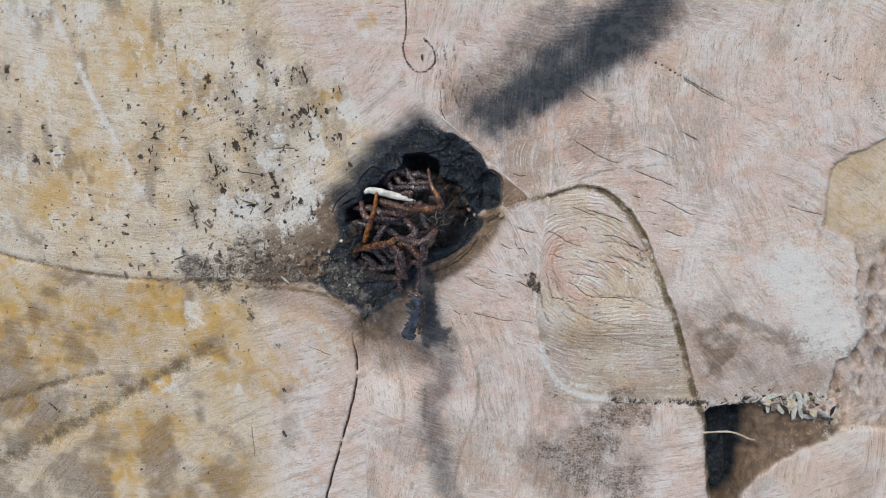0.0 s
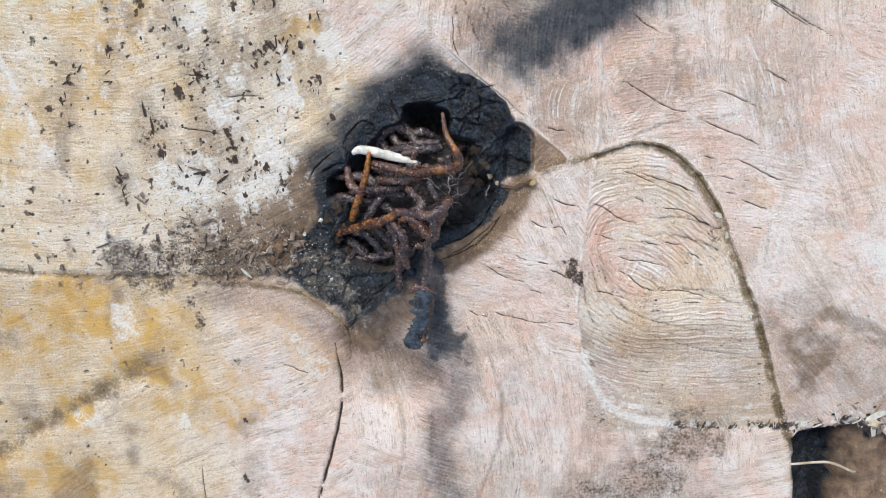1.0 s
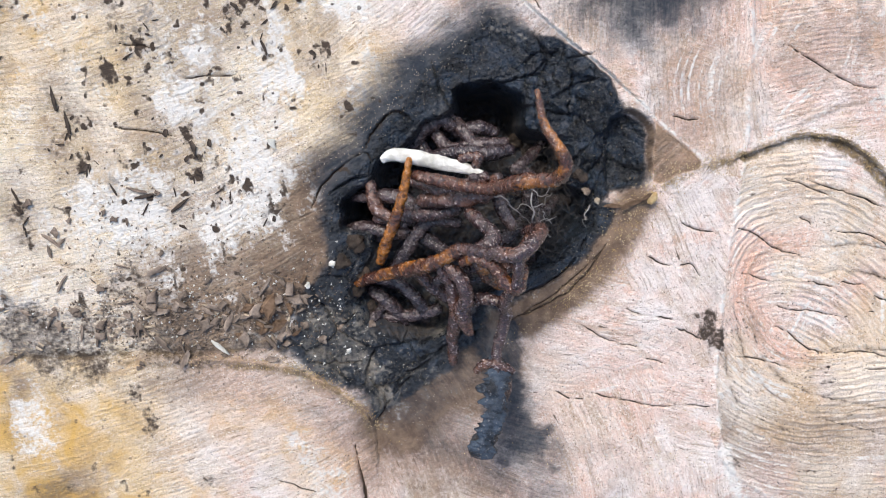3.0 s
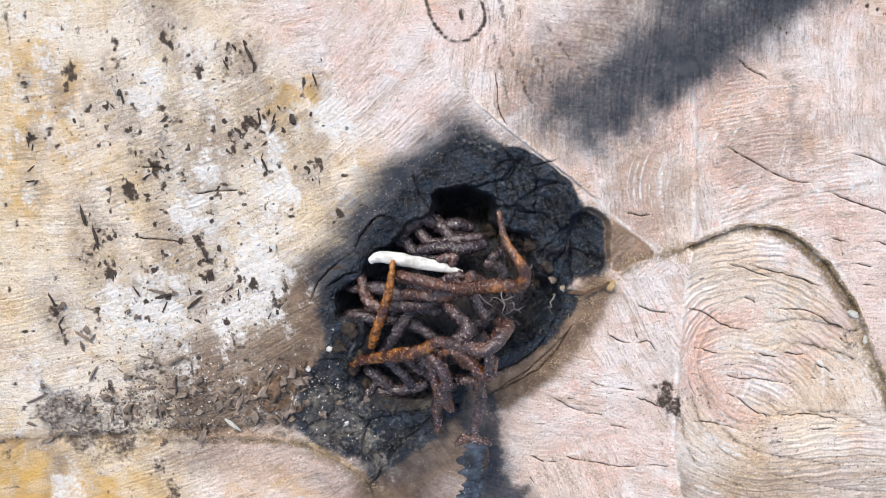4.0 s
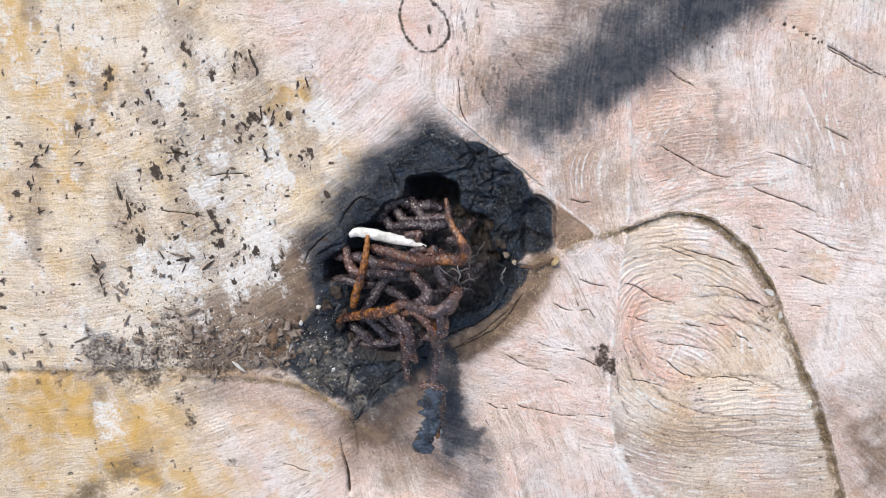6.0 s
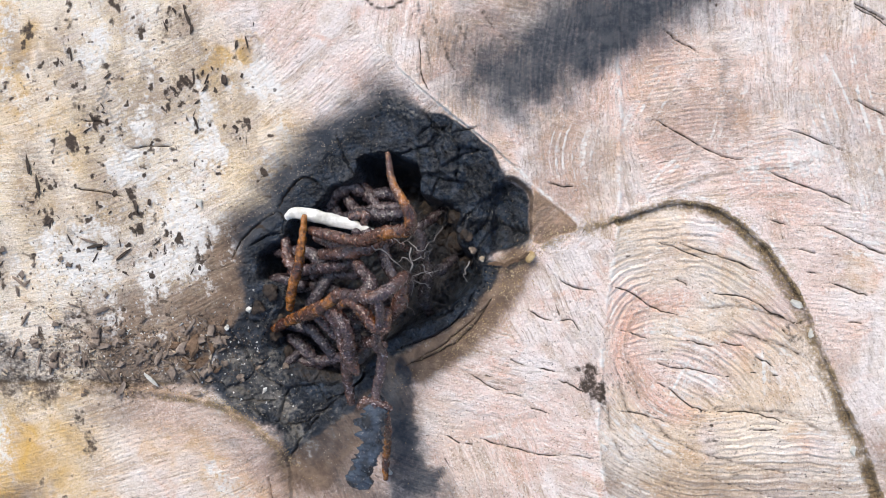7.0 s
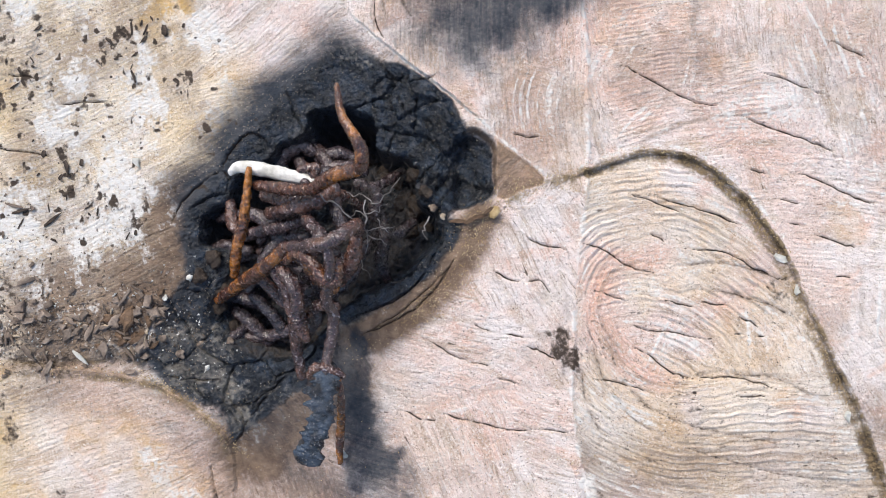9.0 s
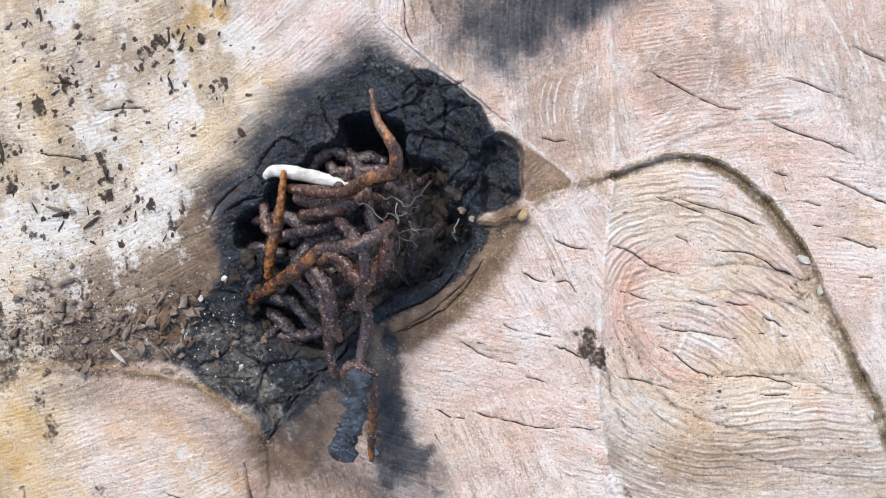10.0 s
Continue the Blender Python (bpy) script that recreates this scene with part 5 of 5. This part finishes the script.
honey_chip()
rng = random.Random(11)
CHIPS = [flake_mesh("wood_chip", *size, 20 + i, material, 0.62) for i, (size, material) in enumerate(
    (((5, 1.6, 0.7), GREY), ((3.4, 1.9, 0.8), GREY), ((6.5, 1.0, 0.6), GREY), ((2.6, 1.0, 0.6), GREY), ((3.2, 0.9, 0.5), PALE), ((3.4, 2.6, 1.2), GREY), ((4.4, 2.8, 1.2), GREY)))]
for cx, cy, sx, sy, count in ((-150, 12, 22, 9, 58), (-118, 8, 18, 8, 50), (-100, 8, 9, 8, 26), (-165, 45, 16, 16, 16), (-135, 45, 14, 20, 10), (-88, 18, 5, 12, 9), (-205, 6, 20, 8, 22)):
    for _ in range(count):
        px, py = rng.gauss(cx, sx), rng.gauss(cy, sy)
        ob = lay("wood_chip", rng.choice(CHIPS), px, py, rng.uniform(0, 360), rng.uniform(0.5, 1.7), 0.3, rng.uniform(-20, 20))
        tagged(ob, "small weathered grey-brown wood chip in the litter", "wood chip", "litter of wood chips")
FLAKES = [flake_mesh("bark_flake", *size, 120 + i, TAWNY, 0.4) for i, size in enumerate(((9, 4.5, 2.2), (7, 3.2, 1.6), (5.5, 3.6, 1.8)))]
for k, (px, py, turn, size) in enumerate(((-100, 14, 70, 1.25), (-97, 5, 35, 1.05), (-104, 6, 130, 0.8), (-108, 14, 10, 0.7), (-92, 12, 100, 0.7), (-86, 24, 50, 0.7), (-112, 2, 160, 0.6), (-90, 2, 40, 0.6))):
    tagged(lay("bark_flake", FLAKES[k % 3], px, py, turn, size, 0.3, 12), "curled tawny bark flake at the edge of the hollow", "bark flake", "bark flakes")
BITS = [flake_mesh("bark_fleck", *size, 150 + i, FLECK, 0.45) for i, size in enumerate(((5.5, 1.5, 0.6), (3.8, 2.2, 0.7), (7.5, 1.7, 0.6), (2.6, 1.5, 0.5), (4.6, 1.0, 0.5)))]
pick = random.Random(77)
for px, py in FLECKS:
    for k in range(pick.randint(2, 4)):
        ob = lay("bark_fleck", pick.choice(BITS), px + pick.gauss(0, 3.2) * (k > 0), py + pick.gauss(0, 5.0) * (k > 0), pick.gauss(80, 40), pick.uniform(0.45, 1.15) * (1.25 if k == 0 else 0.85), 0.1, pick.uniform(-8, 8))
        tagged(ob, "dark brown bark fleck stuck to the mouldy sawn wood", "bark fleck", "bark flecks on the mouldy side")
STICK = flake_mesh("splinter", 10.5, 2.0, 1.2, 44, BONE, 0.12)
tagged(lay("splinter", STICK, -121, -2, -41, 1.0, 0.6), "short bleached white splinter lying on the seam", "splinter")
for x, y, size, turn in ((170, 31, 5.6, -30), (176, 18, 4.4, 60), (193, -33, 4.5, 80), (-94, 79, 5, -60), (-11, -45, 4, -60)):
    me = flake_mesh("splinter", size, size * 0.55, 1.4, int(x) + 400, BONE)
    tagged(lay("splinter", me, x, y, turn, 1.0, 0.3, 6), "pale chip of fresh wood caught on the sawn face", "splinter", "pale chips")


def pebble(x, y, size, material, label, seed, lift=0.0):
    bm = bmesh.new()
    bmesh.ops.create_icosphere(bm, subdivisions=3, radius=size / 2000)
    for w in bm.verts:
        w.co *= 1 + 0.75 * noise.noise(w.co * (2200 / size) + Vector((seed * 3.3, 0, 0))) + 0.3 * noise.noise(w.co * (6000 / size) + Vector((0, seed, 0)))
        w.co.z *= 0.65
    me = bpy.data.meshes.new("crumb")
    bm.to_mesh(me)
    bm.free()
    me.polygons.foreach_set("use_smooth", [True] * len(me.polygons))
    me.materials.append(material)
    tagged(lay("crumb", me, x, y, seed * 40, 1.0, size * 0.22 + lift), label, "crumb", "crumbs round the hollow")


for k, (x, y, size, material) in enumerate(((-101, 13, 5, TAWNY), (-97, 6, 4, TAWNY), (-103, 4, 3.4, TAWNY), (-87, 5, 3, GREY), (-74, 30, 2.6, BONE), (12, 56, 5, CHARRED), (25, 65, 4, CHARRED), (30, 56, 3, GREY),
                                          (34, 52, 2.4, PALE), (-84, 22, 2.4, BONE), (-60, 3, 3, GREY), (-80, -2, 3.4, GREY), (-73, 2, 3, GREY), (-70, -8, 2, BONE), (18, 74, 6, CHARRED), (14, 64, 8, SLUDGE), (22, 71, 8, SLUDGE), (19, 60, 9, SLUDGE), (10, 74, 7, SLUDGE), (27, 62, 5, SLUDGE), (16, 50, 7, SLUDGE), (24, 52, 6, SLUDGE), (4, 78, 6, SLUDGE), (-66, 18, 7, SLUDGE), (-60, 8, 6, SLUDGE), (-70, 30, 6, SLUDGE), (-64, 38, 7, SLUDGE), (-62, 24, 6, SLUDGE))):
    pebble(x, y, size, material, "small grey-brown crumb of rotten wood by the hollow", k)

SPLINTERS = [flake_mesh("splinter", l, w, t, 70 + i, m) for i, (l, w, t, m) in enumerate(((9, 2.0, 1.0, PALE), (6, 1.6, 0.9, GREY), (11, 1.6, 0.9, BONE), (5, 2.4, 1.2, CHARRED)))]
for _ in range(90):
    u = rng.random() ** 0.6
    px = 150 + 180 * u
    py = float(np.interp(px, [p[0] for p in SPLINT], [p[1] for p in SPLINT])) + rng.gauss(0, 2.0 + 4 * u)
    ob = lay("splinter", rng.choice(SPLINTERS), px, py, rng.gauss(80, 45), rng.uniform(0.4, 1.0), 0.5, rng.uniform(-25, 25))
    tagged(ob, "torn grey-white splinter along the broken seam", "splinter", "torn splinters")
TEARS = [flake_mesh("torn_flap", l, w, t, 90 + i, m, 0.5) for i, (l, w, t, m) in enumerate(((11, 4, 1.6, BONE), (8, 5, 1.8, PALE), (13, 3, 1.4, BONE), (7, 4, 1.5, GREY), (8, 3, 1.4, CHARRED)))]
for _ in range(44):
    px = rng.uniform(268, 336)
    py = -107 - 10 * smooth_step(px, 290, 325) + rng.gauss(0, 3 + (px - 268) * 0.06)
    ob = lay("torn_flap", rng.choice(TEARS), px, py, rng.gauss(100, 40), rng.uniform(0.6, 1.2), 2.0, rng.uniform(-25, 25))
    tagged(ob, "torn ragged flap of wood fibre over the broken seam", "wood flap", "torn flaps")
v, f = tube([(222, -130, -32), (245, -129, -33), (262, -137, -40), (268, -140, -46)], (0.8, 0.9, 0.6), 8, 8, 0.1, 2)
tagged(link("twig", v, f, PALE), "thin pale bent twig across the second hole", "twig")


def scatter(name, spots, low, high, material, label, seed):
    """Countless grains as one mesh of small uneven wedges."""
    r = random.Random(seed)
    verts, faces = [], []
    for cx, cy, sx, sy, turn, count in spots:
        c, s = math.cos(radians(turn)), math.sin(radians(turn))
        for _ in range(count):
            a, b = r.gauss(0, sx), r.gauss(0, sy)
            x, y = cx + a * c - b * s, cy + a * s + b * c
            z = face.height(x, y)
            g, w = r.uniform(low, high), r.uniform(0, math.tau)
            k = len(verts)
            for ox, oy, oz in ((1, 0, 0), (-0.4, 0.55, 0), (-0.5, -0.5, 0), (0.1, 0.05, 0.6)):
                verts.append(((x + g * (ox * math.cos(w) - oy * math.sin(w))) / 1000, (y + g * (ox * math.sin(w) + oy * math.cos(w))) / 1000, (z + g * oz + 0.05) / 1000))
            faces += [(k, k + 1, k + 3), (k + 1, k + 2, k + 3), (k + 2, k, k + 3), (k, k + 2, k + 1)]
    return tagged(link(name, verts, faces, material, smooth=False), label, "grains", kind="stuff")


scatter("pale_grains", ((-70, 20, 12, 14, 0, 260), (-60, -15, 18, 10, -30, 260), (40, 75, 12, 16, 0, 130), (30, 30, 9, 8, 0, 90), (-45, 95, 26, 5, 38, 320), (-20, 112, 24, 5, 38, 200), (-80, 58, 6, 14, 0, 110)),
        0.16, 0.5, PALE, "pale grains of wood dust over the blackened wood", 31)
scatter("sawdust", ((28, 18, 16, 4, 38, 500), (48, 45, 7, 4, 50, 300), (60, 58, 10, 3, 28, 260), (86, 66, 10, 3, 5, 200), (120, 75, 14, 1.6, 0, 160), (155, 55, 14, 2, -55, 300), (182, 0, 18, 2, -70, 260), (70, -60, 40, 30, 0, 500),
                    (-67, -33, 9, 1.2, -52, 260), (-85, -17, 9, 1.2, -32, 260), (-110, -10, 14, 1.6, -8, 300)), 0.16, 0.55, HONEY, "fine golden sawdust caught along the cut edges", 32)
scatter("dark_grains", ((150, -50, 40, 40, 0, 700), (-120, 60, 30, 40, 0, 500), (60, -30, 40, 30, 0, 400), (-110, -60, 40, 30, 0, 300)), 0.15, 0.5, CHARRED, "dark specks of dirt scattered over the sawn wood", 33)
scatter("litter_dust", ((-150, 12, 24, 9, 0, 420), (-115, 8, 20, 8, 0, 380), (-88, 14, 8, 14, 0, 260), (-160, 45, 18, 18, 0, 70), (-125, 50, 20, 22, 0, 60)), 0.35, 1.1, GREY, "crumbly grey-brown litter along the seam", 34)
scatter("pale_dust", ((-150, 14, 24, 10, 0, 160), (-110, 10, 20, 10, 0, 140), (-75, 5, 14, 16, 0, 120), (230, -105, 60, 4, 0, 200)), 0.3, 1.0, BONE, "bleached flecks of wood among the litter", 35)
